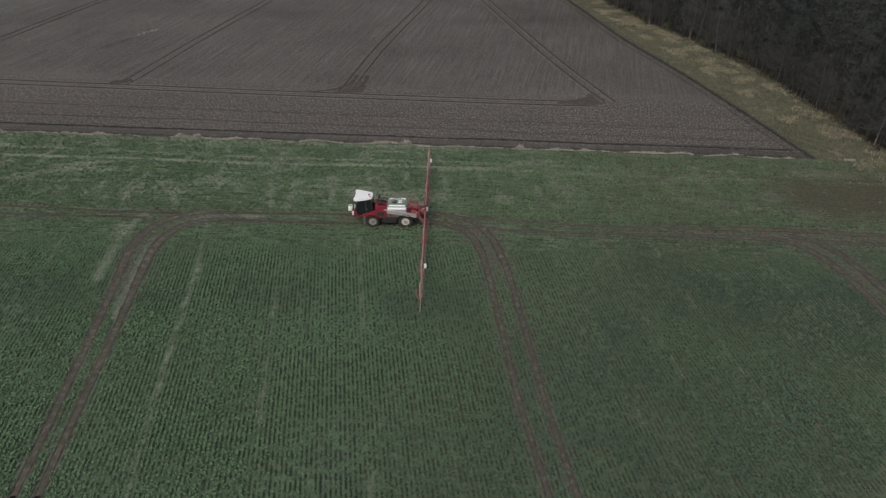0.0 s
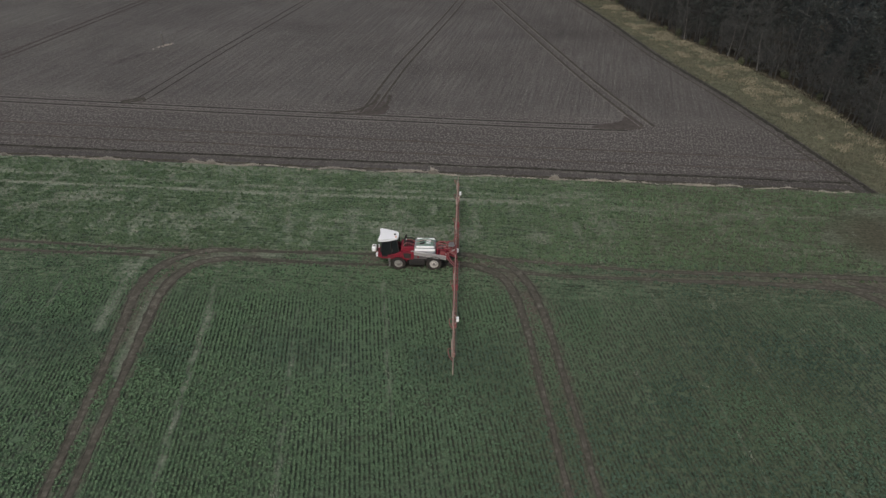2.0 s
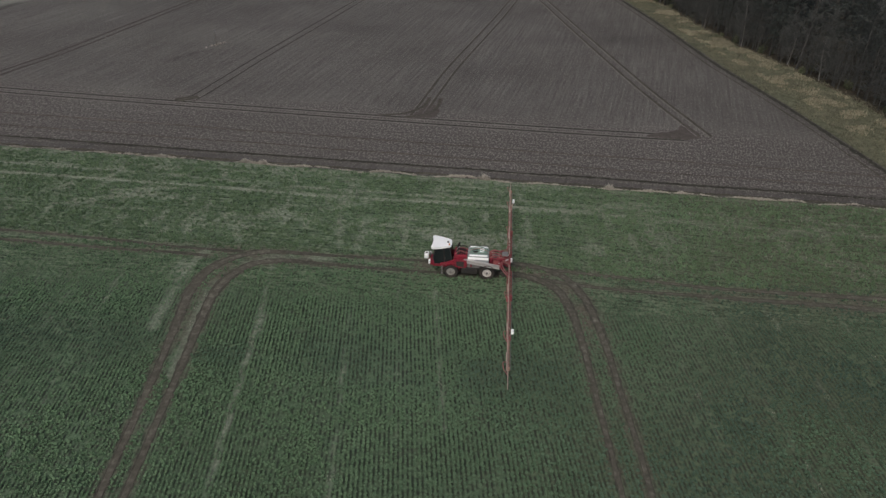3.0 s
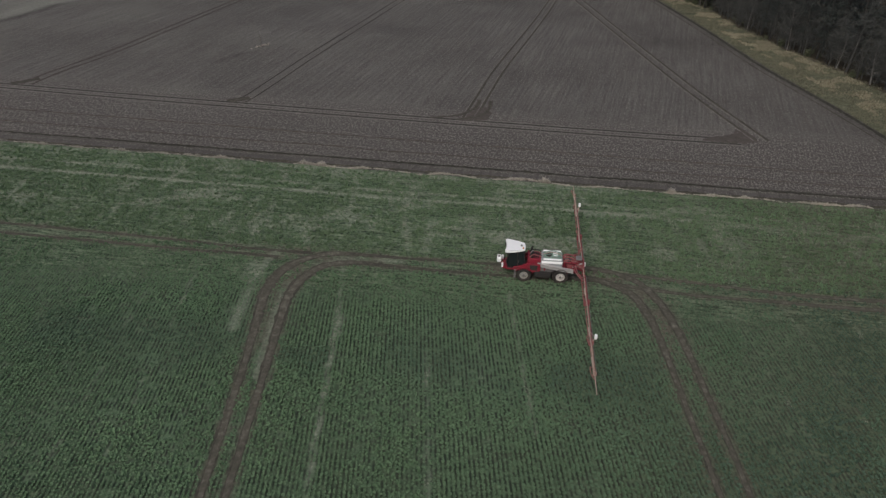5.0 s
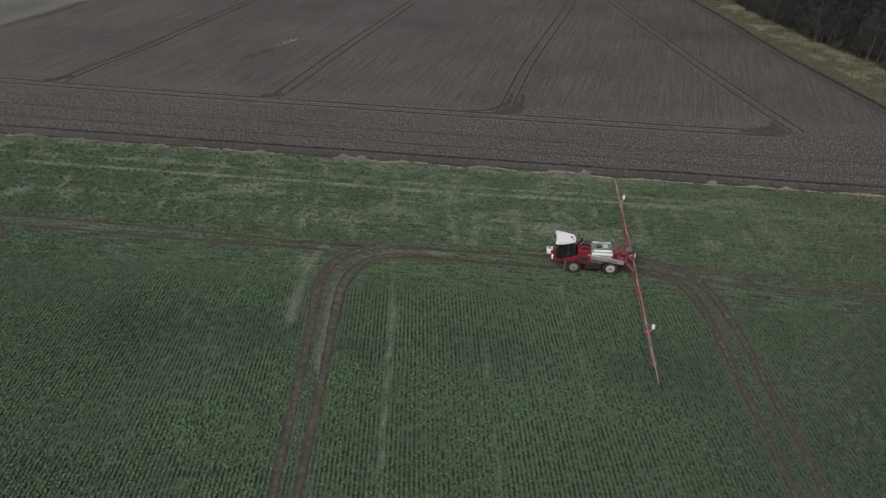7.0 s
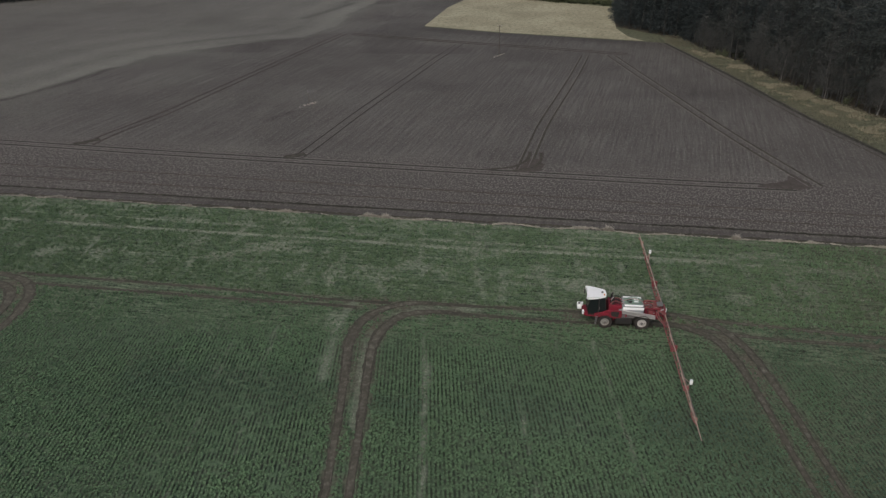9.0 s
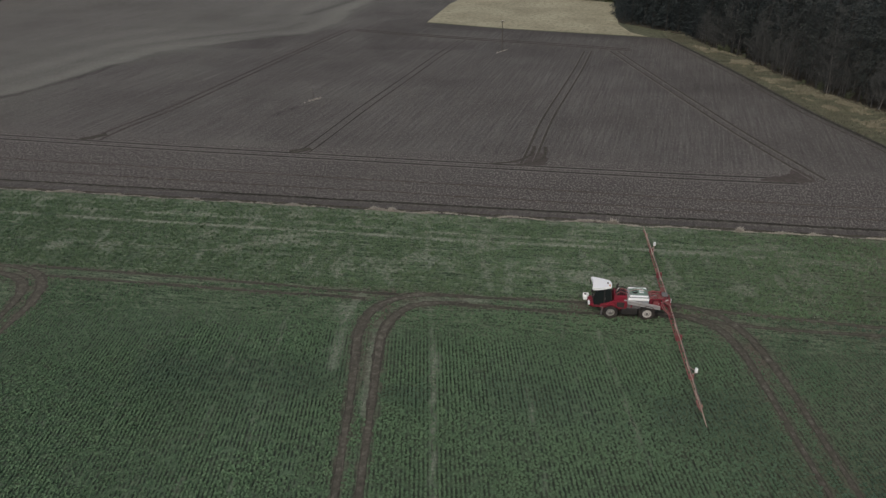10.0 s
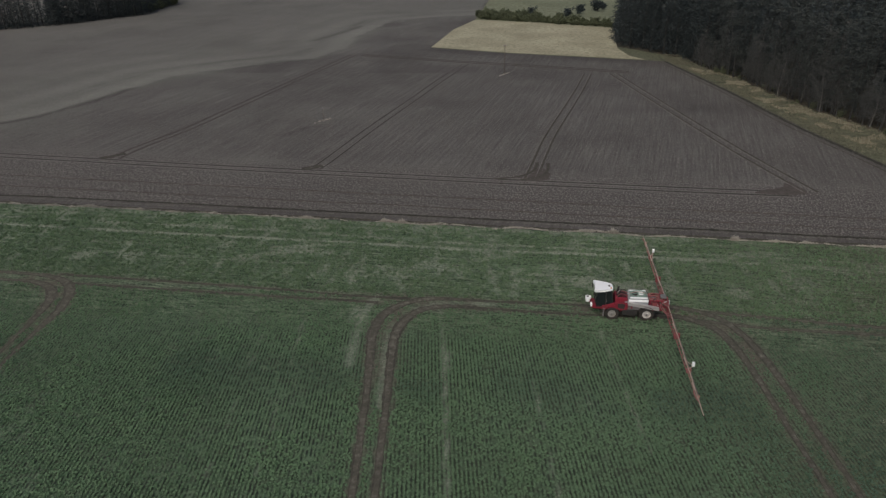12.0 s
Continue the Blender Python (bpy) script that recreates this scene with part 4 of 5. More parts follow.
# ---- the sprayer: x ahead, y to its left, z up, origin on the ground between the axles ----
def build_wheel(parent, x, y, radius, width):
    """Tyre with lugs, pale rim, hub and bolts."""
    m = Matrix.Translation((x, y, radius)) @ (Matrix.Rotation(math.pi, 4, 'Z') if y < 0 else Matrix())
    bm = bm_new()
    w = width / 2
    add_lathe(bm, [(radius * 0.58, -w * 0.8), (radius * 0.7, -w), (radius * 0.9, -w), (radius * 0.97, -w * 0.75), (radius * 0.97, w * 0.75),
                   (radius * 0.9, w), (radius * 0.7, w), (radius * 0.58, w * 0.8), (radius * 0.58, -w * 0.8)], 36)
    tyre_lugs = 20
    for k in range(tyre_lugs * 2):
        a = 2 * math.pi * k / (tyre_lugs * 2)
        sgn = 1 if k % 2 else -1
        c = Matrix.Rotation(a, 4, 'Y') @ Matrix.Translation((radius * 0.975, sgn * w * 0.45, 0)) @ Matrix.Rotation(sgn * 0.6, 4, 'X')
        bmesh.ops.create_cube(bm, size=1.0, matrix=c @ Matrix.Diagonal((radius * 0.07, w * 1.0, radius * 0.09, 1)))
    wheel = part("wheel", bm, RUBBER, parent, "muddy black tractor tyre on a pale rim", m)
    bm = bm_new()
    add_lathe(bm, [(radius * 0.58, w * 0.7), (radius * 0.5, w * 0.8), (radius * 0.46, w * 0.5), (radius * 0.38, w * 0.38), (radius * 0.3, w * 0.5), (radius * 0.24, w * 0.72), (0.001, w * 0.74)], 32)
    part("rim", bm, RIM if x < 0 else DULL_RIM, wheel, "pale painted wheel rim" if x < 0 else "muddy grey wheel rim", smooth=True)
    bm = bm_new()
    add_lathe(bm, [(radius * 0.17, w * 0.6), (radius * 0.16, w * 1.0), (radius * 0.1, w * 1.06), (0.001, w * 1.07)], 16)
    part("hub", bm, GREY, wheel, "dark wheel hub")
    for k in range(8):
        a = 2 * math.pi * k / 8
        bm = bm_new()
        p = Vector((radius * 0.34 * math.cos(a), 0, radius * 0.34 * math.sin(a)))
        add_rod(bm, p + Vector((0, w * 0.44, 0)), p + Vector((0, w * 0.62, 0)), 0.025)
        part("wheel_nut", bm, BLACK, wheel)
    return wheel


def build_boom_side(sprayer, s):
    """One wing of the boom: three hinged lattice stages that grow lighter outwards. s is +1 to the left."""
    X = -4.05
    stages = [(0.9, 5.9, 0.66, 0.5, 0.42, 9, 1.06), (6.0, 11.7, 0.46, 0.32, 0.3, 10, 1.14), (11.8, 15.6, 0.28, 0.2, 0.18, 7, 1.2)]
    for k, (y0, y1, h0, h1, depth, bays, z0) in enumerate(stages):
        bm = bm_new()
        coat = (BOOM_RED, BOOM_PINK, BOOM_TAN)[k]
        # lower front and rear chords and one upper chord
        for (dx, zz0, zz1) in ((-depth / 2, z0, z0 + 0.02), (depth / 2, z0, z0 + 0.02), (0, z0 + h0, z0 + h1)):
            add_box(bm, (0, 0, 0), (1, 1, 1), 0, taper=lambda x, y, z, dx=dx, zz0=zz0, zz1=zz1: (X + dx + (x - 0.5) * 0.055, s * (y0 + (y1 - y0) * y), (zz0 + (zz1 - zz0) * y) + (z - 0.5) * 0.055))
        stage = part("boom_stage", bm, coat, sprayer, ("red lattice stage of the spray boom", "faded red lattice stage of the spray boom", "pale pinkish lattice stage of the spray boom")[k])
        for b in range(bays):
            ya, yb = y0 + (y1 - y0) * b / bays, y0 + (y1 - y0) * (b + 1) / bays
            ha, hb = h0 + (h1 - h0) * b / bays, h0 + (h1 - h0) * (b + 1) / bays
            bm = bm_new()
            up = b % 2 == 0
            for dx in (-depth / 2, depth / 2):
                add_rod(bm, (X + (dx if up else 0), s * ya, z0 + (0 if up else ha)), (X + (0 if up else dx), s * yb, z0 + (hb if up else 0)), 0.02, 5)
            add_rod(bm, (X - depth / 2, s * ya, z0), (X + depth / 2, s * ya, z0), 0.025, 5)
            part("brace", bm, coat, stage)
        bm = bm_new()
        add_rod(bm, (X - depth / 2 - 0.12, s * y0, z0 - 0.06), (X - depth / 2 - 0.12, s * y1, z0 - 0.04), 0.022, 6)
        part("spray_pipe", bm, GREY, stage, "grey steel spray pipe")
        for j in range(int((y1 - y0) / 0.5)):
            bm = bm_new()
            yy = s * (y0 + 0.25 + 0.5 * j)
            add_rod(bm, (X - depth / 2 - 0.12, yy, z0 - 0.05), (X - depth / 2 - 0.12, yy, z0 - 0.2), 0.03, 5, 0.015)
            part("nozzle", bm, BLACK, stage)
        bm = bm_new()
        n = 7
        add_hose(bm, [(X + 0.06, s * (y0 + (y1 - y0) * i / n), z0 + (h0 + (h1 - h0) * i / n) + 0.09 + 0.05 * (i % 2)) for i in range(n + 1)], 0.04, 5, 28)
        part("feed_hose", bm, PALE_HOSE, stage, "pale feed hose tied along the boom")
        # hinge plates and folding ram at the outer end
        bm = bm_new()
        add_box(bm, (X - depth / 2 - 0.06, s * y1 - 0.12, z0 - 0.06), (X + depth / 2 + 0.06, s * y1 + 0.12, z0 + h1 + 0.1), 0.03)
        part("hinge", bm, coat, stage, "steel boom hinge")
        bm = bm_new()
        add_rod(bm, (X + 0.12, s * (y1 - 1.7), z0 + h1 + 0.16), (X + 0.12, s * (y1 - 0.5), z0 + h1 + 0.22), 0.075, 8)
        add_rod(bm, (X + 0.12, s * (y1 - 0.5), z0 + h1 + 0.22), (X + 0.12, s * (y1 + 0.45), z0 + h1 + 0.2), 0.04, 8)
        part("folding_ram", bm, PALE_HOSE, stage, "pale folding ram on the boom")
        bm = bm_new()
        add_hose(bm, [(X + 0.1, s * (y1 - 0.5), z0 + h1 + 0.1), (X + 0.42, s * (y1 - 0.1), z0 + h1 + 0.5), (X + 0.36, s * (y1 + 0.5), z0 + h1 + 0.32), (X + 0.05, s * (y1 + 0.8), z0 + h1)], 0.035, 5, 18)
        part("hinge_hose", bm, HOSE, stage)
    # white housing at the second hinge
    bm = bm_new()
    add_box(bm, (X - 0.42, s * 11.8 - 0.13, 1.92), (X - 0.18, s * 11.8 + 0.13, 2.34), 0.05, 2)
    part("sensor_housing", bm, WHITE, sprayer, "white sensor housing on the boom")
    bm = bm_new()
    add_rod(bm, (X, s * 11.6, 1.4), (X - 0.3, s * 11.8, 1.96), 0.05)
    add_rod(bm, (X - 0.3, s * 11.8, 1.96), (X, s * 10.4, 1.5), 0.03)
    part("sensor_bracket", bm, PALE_HOSE, sprayer)
    # light outer tip
    bm = bm_new()
    add_rod(bm, (X, s * 15.6, 1.28), (X, s * 18.0, 1.3), 0.05, 6, 0.035)
    add_rod(bm, (X, s * 15.6, 1.44), (X, s * 17.4, 1.33), 0.03, 5)
    tip = part("boom_tip", bm, PALE_HOSE, sprayer, "light pale boom tip")
    for j in range(5):
        bm = bm_new()
        add_rod(bm, (X - 0.08, s * (15.9 + 0.5 * j), 1.28), (X - 0.08, s * (15.9 + 0.5 * j), 1.12), 0.03, 5, 0.015)
        part("nozzle", bm, BLACK, tip)


def build_sprayer(m):
    sp = thing("crop_sprayer", "red self-propelled crop sprayer with white cab roof and wide unfolded boom", "sprayer", m)
    R = 0.78
    # chassis
    bm = bm_new()
    for s in (1, -1):
        add_box(bm, (-3.5, s * 0.48 - 0.09, 0.95), (3.7, s * 0.48 + 0.09, 1.2), 0.02)
    for x in (-3.3, -1.8, 0.0, 1.8, 3.4):
        add_box(bm, (x - 0.09, -0.48, 0.97), (x + 0.09, 0.48, 1.17), 0.02)
    part("chassis", bm, RED, sp, "red steel chassis frame")
    for x in (1.82, -1.82):
        bm = bm_new()
        add_box(bm, (x - 0.14, -0.85, R - 0.12), (x + 0.14, 0.85, R + 0.12), 0.04)
        for s in (1, -1):
            add_box(bm, (x - 0.2, s * 0.7 - 0.12, R - 0.2), (x + 0.2, s * 0.7 + 0.12, 1.3), 0.04)
        part("axle", bm, GREY, sp, "dark steel axle")
        for s in (1, -1):
            build_wheel(sp, x, s * 1.0, R if x < 0 else R - 0.04, 0.44)
            # mudguard: an arched strip over the wheel
            bm = bm_new()
            ang = [math.radians(a) for a in range(20, 161, 14)]
            for a, b in zip(ang, ang[1:]):
                q = [(x + (R + 0.16) * math.cos(t), (R + 0.16) * math.sin(t) + R) for t in (a, b)]
                p = [(x + (R + 0.11) * math.cos(t), (R + 0.11) * math.sin(t) + R) for t in (b, a)]
                vs = [bm.verts.new((xx, s * yy, zz)) for yy in (0.72, 1.26) for xx, zz in q + p]
                for f in ((0, 1, 2, 3), (7, 6, 5, 4), (0, 4, 5, 1), (1, 5, 6, 2), (2, 6, 7, 3), (3, 7, 4, 0)):
                    bm.faces.new([vs[i] for i in f])
            part("mudguard", bm, RED if x > 0 else BLACK, sp, "red curved mudguard" if x > 0 else "black curved mudguard")
    # belly tanks and lockers along the flanks
    for s in (1, -1):
        bm = bm_new()
        add_box(bm, (-0.85, s * 0.95 - 0.25, 0.62), (0.75, s * 0.95 + 0.25, 1.25), 0.06, 2)
        part("side_locker", bm, BLACK, sp, "black side locker")
        bm = bm_new()
        add_prism(bm, [(2.9, 1.25), (1.2, 1.3), (0.35, 1.05), (0.2, 1.5), (0.25, 2.05), (1.55, 2.1), (2.1, 1.75), (2.9, 1.6)], s * 1.02 - 0.1, s * 1.02 + 0.1, 0.04)
        part("flank_panel", bm, RED, sp, "red curved flank panel")
        bm = bm_new()
        add_prism(bm, [(0.55, 1.35), (0.5, 1.95), (1.3, 1.98), (1.25, 1.45)], s * 1.135 - 0.012, s * 1.135 + 0.012, 0.01)
        part("flank_grille", bm, BLACK, sp, "dark grille in the flank panel")
    # hood with engine behind the cab
    bm = bm_new()
    add_box(bm, (0.22, -0.85, 1.2), (1.55, 0.85, 2.55), 0.09, 2, taper=lambda x, y, z: (x, y * (0.92 if z > 2 else 1), z - (0.1 if x < 0.5 and z > 2 else 0)))
    hood = part("engine_hood", bm, RED, sp, "red engine hood behind the cab")
    for k in range(5):
        bm = bm_new()
        add_box(bm, (0.45 + 0.2 * k, -0.55, 2.5), (0.55 + 0.2 * k, 0.55, 2.58), 0.01)
        part("vent_slat", bm, BLACK, hood)
    for y, h, mat, nm in ((0.55, 3.05, BLACK, "exhaust_stack"), (-0.55, 2.98, BLACK, "air_intake"), (0.1, 2.85, ALLOY, "filter_bowl")):
        bm = bm_new()
        add_rod(bm, (1.15, y, 2.3), (1.15, y, h), 0.12, 12)
        add_rod(bm, (1.15, y, h), (1.05, y, h + 0.22), 0.1, 12, 0.07)
        part(nm, bm, mat, sp, "dark upright pipe behind the cab" if mat is BLACK else "shiny filter bowl")
    for k in range(4):
        bm = bm_new()
        y0 = -0.6 + 0.4 * k
        add_hose(bm, [(1.4, y0, 2.5), (1.0, y0 + 0.1, 2.8 + 0.06 * k), (0.5, y0 - 0.12, 2.72), (0.15, y0 * 0.8, 2.6)], 0.045, 6, 18)
        part("engine_hose", bm, HOSE if k % 2 else BLACK, sp)
    # cab
    bm = bm_new()
    add_prism(bm, [(3.5, 1.3), (3.62, 1.9), (3.4, 3.25), (1.95, 3.3), (1.72, 1.75), (1.85, 1.3)], -0.82, 0.82, 0.07)
    cab = part("cab", bm, GLASS, sp, "dark glazed driver's cab")
    for s in (1, -1):
        for (a, b) in (((3.66, s * 0.8, 1.9), (3.4, s * 0.8, 3.27)), ((1.74, s * 0.8, 1.8), (1.96, s * 0.8, 3.3)), ((2.5, s * 0.84, 1.35), (2.55, s * 0.84, 3.27)), ((3.55, s * 0.82, 1.34), (1.8, s * 0.82, 1.34))):
            bm = bm_new()
            add_rod(bm, a, b, 0.055, 6)
            part("cab_pillar", bm, BLACK, cab)
        bm = bm_new()
        add_box(bm, (2.42, s * 0.86 - 0.02, 2.0), (2.46, s * 0.86 + 0.03, 2.3), 0.01)
        part("door_handle", bm, GREY, cab)
    bm = bm_new()
    add_box(bm, (1.7, -0.86, 1.12), (3.6, 0.86, 1.4), 0.06, 2)
    part("cab_floor", bm, RED, cab, "red cab base")
    # roof: broad at the front, waisted at the rear, thick and rounded
    out = [(3.62, 0.0), (3.72, 0.5), (3.84, 1.02), (3.62, 1.16), (3.3, 1.06), (2.8, 0.86), (2.35, 0.8), (2.0, 0.72), (1.84, 0.5), (1.8, 0.0)]
    outline = out + [(x, -y) for x, y in out[-2:0:-1]]
    bm = bm_new()
    add_slab(bm, outline, 3.24, 3.46, 0.07, rise=lambda x, y: 0.06 + 0.06 * (x - 2.7) - 0.03 * abs(y))
    roof = part("cab_roof", bm, WHITE, sp, "white rounded cab roof", smooth=False)
    bm = bm_new()
    add_rod(bm, (2.2, 0.0, 3.45), (2.2, 0.0, 3.58), 0.12, 14, 0.09)
    part("roof_aerial", bm, GREY, roof, "grey round aerial on the roof")
    for y in (-0.78, -0.4, 0.4, 0.78):
        bm = bm_new()
        add_box(bm, (3.6, y - 0.1, 3.2), (3.73, y + 0.1, 3.3), 0.02)
        part("work_lamp", bm, ALLOY, roof, "work lamp under the roof edge")
    bm = bm_new()
    add_rod(bm, (2.05, 0.5, 3.4), (2.05, 0.5, 3.64), 0.07, 10, 0.05)
    part("beacon", bm, AMBER, roof, "amber beacon")
    for s in (1, -1):
        bm = bm_new()
        add_rod(bm, (3.7, s * 0.9, 3.2), (3.8, s * 1.3, 3.05), 0.03)
        add_rod(bm, (3.8, s * 1.3, 3.05), (3.8, s * 1.3, 2.5), 0.03)
        add_box(bm, (3.76, s * 1.3 - 0.12, 2.55), (3.86, s * 1.3 + 0.12, 2.98), 0.04, 2)
        part("mirror", bm, BLACK, sp, "black door mirror on an arm")
    # nose: bracket, white induction tank and lamps
    bm = bm_new()
    add_box(bm, (3.5, -0.75, 1.15), (4.0, 0.75, 1.5), 0.06, 2)
    add_rod(bm, (3.9, -0.3, 1.4), (4.35, -0.3, 1.75), 0.06)
    add_rod(bm, (3.9, 0.3, 1.4), (4.35, 0.3, 1.75), 0.06)
    part("nose_bracket", bm, RED, sp, "red nose bracket")
    bm = bm_new()
    add_box(bm, (4.15, -0.4, 1.6), (4.6, 0.4, 2.08), 0.13, 3)
    tank = part("front_tank", bm, WHITE, sp, "white rinse tank on the nose", smooth=True)
    bm = bm_new()
    add_rod(bm, (4.38, 0, 2.06), (4.38, 0, 2.15), 0.12, 14)
    part("tank_cap", bm, GREY, tank, "grey filler cap")
    for s in (1, -1):
        bm = bm_new()
        add_box(bm, (3.92, s * 0.72 - 0.2, 1.35), (4.12, s * 0.72 + 0.2, 1.75), 0.07, 2)
        part("headlight_pod", bm, WHITE, sp, "white headlight pod")
    # ladder on the left
    bm = bm_new()
    for y in (0.98, 1.28):
        add_rod(bm, (2.75, y, 0.45), (2.62, y, 1.45), 0.03)
    for k in range(4):
        add_box(bm, (2.62, 0.98, 0.5 + 0.28 * k), (2.82, 1.28, 0.53 + 0.28 * k), 0.005)
    part("ladder", bm, GREY, sp, "grey cab ladder")
    # main tank
    bm = bm_new()
    add_box(bm, (-1.95, -0.92, 1.25), (0.2, 0.92, 2.62), 0.16, 3, taper=lambda x, y, z: (x, y * (0.9 if z > 2 else 1.0), z - (0.12 if x < -1 and z > 2 else 0)))
    mt = part("main_tank", bm, TANK_WHITE, sp, "pale grey moulded spray tank", smooth=True)
    for s in (1, -1):
        bm = bm_new()
        add_box(bm, (-1.98, s * 0.93 - 0.05, 1.2), (0.22, s * 0.93 + 0.05, 1.72), 0.04)
        part("tank_skirt", bm, GREY, mt, "dark grey skirt along the tank")
        bm = bm_new()
        add_box(bm, (-1.9, s * 0.9 - 0.04, 2.16), (0.15, s * 0.9 + 0.04, 2.42), 0.02)
        part("tank_band", bm, WHITE, mt, "white band along the tank side")
        bm = bm_new()
        add_box(bm, (-1.8, s * 0.78 - 0.1, 2.52), (0.0, s * 0.78 + 0.1, 2.66), 0.04)
        part("walk_edge", bm, WHITE, mt, "white edge of the tank deck")
    bm = bm_new()
    add_box(bm, (-1.75, -0.62, 2.5), (-0.05, 0.62, 2.64), 0.05, 2)
    part("tank_deck", bm, GREEN_LID, mt, "green-tinted tread plate on the tank")
    bm = bm_new()
    add_rod(bm, (-0.55, 0.05, 2.6), (-0.55, 0.05, 2.74), 0.3, 20)
    part("tank_lid", bm, BLACK, mt, "black round tank lid")
    for k in range(3):
        bm = bm_new()
        y = -0.35 + 0.3 * k
        add_hose(bm, [(0.05, y, 2.6), (-0.3, y + 0.15, 2.85), (-0.9, y - 0.2, 2.78), (-1.5, y + 0.1, 2.84), (-1.9, y, 2.55)], 0.035, 6, 24)
        part("deck_hose", bm, PALE_HOSE if k % 2 else GREEN_LID, mt, "hose looped over the tank deck")
    bm = bm_new()
    add_box(bm, (-1.45, -0.42, 2.62), (-1.0, 0.2, 2.72), 0.03)
    part("deck_box", bm, WHITE, mt, "white box on the tank deck")
    for s in (1, -1):
        for k in range(3):
            bm = bm_new()
            x = -1.75 + 0.85 * k
            add_box(bm, (x, s * 0.93 - 0.02, 1.45), (x + 0.6, s * 0.93 + 0.02, 2.2), 0.03)
            part("tank_rib", bm, TANK_WHITE, mt)
        # rail round the tank top
        bm = bm_new()
        add_hose(bm, [(0.1, s * 0.72, 2.55), (0.05, s * 0.74, 2.82), (-0.9, s * 0.74, 2.84), (-1.85, s * 0.74, 2.8), (-1.95, s * 0.72, 2.4)], 0.022, 6, 30)
        part("guard_rail", bm, GREY, mt, "grey tubular guard rail")
        # white cradle that holds the folded boom
        bm = bm_new()
        add_box(bm, (0, 0, 0), (1, 1, 1), 0, taper=lambda x, y, z: (0.15 - 3.15 * x, s * (1.12 + (y - 0.5) * 0.2), 2.05 - 0.52 * x + (z - 0.5) * 0.26))
        bmesh.ops.bevel(bm, geom=bm.edges[:], offset=0.04, segments=2, affect='EDGES')
        part("boom_cradle", bm, ALLOY, sp, "pale metal sloping boom cradle beside the tank")
        for x, z in ((-0.2, 1.95), (-2.4, 1.6)):
            bm = bm_new()
            add_box(bm, (x - 0.06, s * 0.95 - 0.18, z - 0.55), (x + 0.06, s * 0.95 + 0.18, z - 0.06), 0.02)
            part("cradle_post", bm, RED, sp)
    # pump deck and hoses behind the tank
    bm = bm_new()
    add_box(bm, (-3.35, -0.8, 1.2), (-2.0, 0.8, 1.5), 0.05)
    part("pump_deck", bm, RED, sp, "red pump deck")
    for x0, y0, z1 in ((-2.15, -0.7, 2.35), (-2.15, 0.7, 2.35), (-3.3, -0.7, 2.25), (-3.3, 0.7, 2.25)):
        bm = bm_new()
        add_box(bm, (x0 - 0.05, y0 - 0.05, 1.4), (x0 + 0.05, y0 + 0.05, z1), 0.01)
        part("frame_post", bm, RED, sp)
    for s in (1, -1):
        bm = bm_new()
        add_box(bm, (-3.5, s * 0.7 - 0.05, 2.22), (-2.1, s * 0.7 + 0.05, 2.34), 0.02)
        part("frame_rail", bm, RED, sp)
        bm = bm_new()
        add_box(bm, (-3.95, s * 0.55 - 0.06, 1.25), (-3.0, s * 0.55 + 0.06, 1.42), 0.02, taper=lambda x, y, z: (x, y, z + (0.5 if x > -3.5 else 0)))
        part("lift_arm", bm, RED, sp, "red boom lift arm")
        bm = bm_new()
        add_rod(bm, (-2.9, s * 0.4, 1.5), (-3.9, s * 0.4, 2.1), 0.06, 8)
        part("lift_ram", bm, ALLOY, sp, "shiny hydraulic ram")
    bm = bm_new()
    add_rod(bm, (-2.55, -0.35, 1.5), (-2.55, -0.35, 1.95), 0.2, 14)
    part("pump", bm, GREY, sp, "dark grey pump")
    bm = bm_new()
    add_box(bm, (-2.95, 0.1, 1.5), (-2.4, 0.6, 1.95), 0.06, 2)
    part("valve_block", bm, BOOM_RED, sp, "red valve block")
    for k in range(9):
        bm = bm_new()
        y = -0.72 + 0.18 * k
        z = 2.35 + 0.12 * ((k * 7) % 3)
        add_hose(bm, [(-1.95, y * 0.9, 2.2), (-2.4, y + 0.08 * (-1) ** k, z), (-3.0, y - 0.1 * (-1) ** k, z - 0.12), (-3.5, y * 1.1, 2.0), (-3.95, y * 1.2, 1.75)], 0.045, 6, 24)
        part("boom_hose", bm, HOSE if k % 3 else BOOM_RED, sp, "pinkish red boom hose" if k % 3 else "red boom hose")
    for s in (1, -1):
        for k in range(2):
            bm = bm_new()
            add_hose(bm, [(-3.4, s * 0.5, 2.0), (-3.3 + 0.2 * k, s * (1.2 + 0.2 * k), 1.9), (-3.7, s * (1.9 + 0.4 * k), 1.55), (-4.0, s * (2.5 + 0.5 * k), 1.85)], 0.045, 6, 24)
            part("wing_hose", bm, HOSE, sp, "slack pinkish hose to the boom wing")
    bm = bm_new()
    add_box(bm, (-3.85, -0.38, 2.38), (-3.25, 0.38, 2.52), 0.04)
    part("control_box", bm, GREY, sp, "grey box above the boom frame")
    for y in (-0.3, 0.3):
        bm = bm_new()
        add_box(bm, (-3.6, y - 0.04, 2.2), (-3.5, y + 0.04, 2.4), 0.01)
        part("box_post", bm, RED, sp)
    # centre frame of the boom
    bm = bm_new()
    for z in (1.02, 1.8):
        add_box(bm, (-4.12, -0.95, z - 0.07), (-3.98, 0.95, z + 0.07), 0.02)
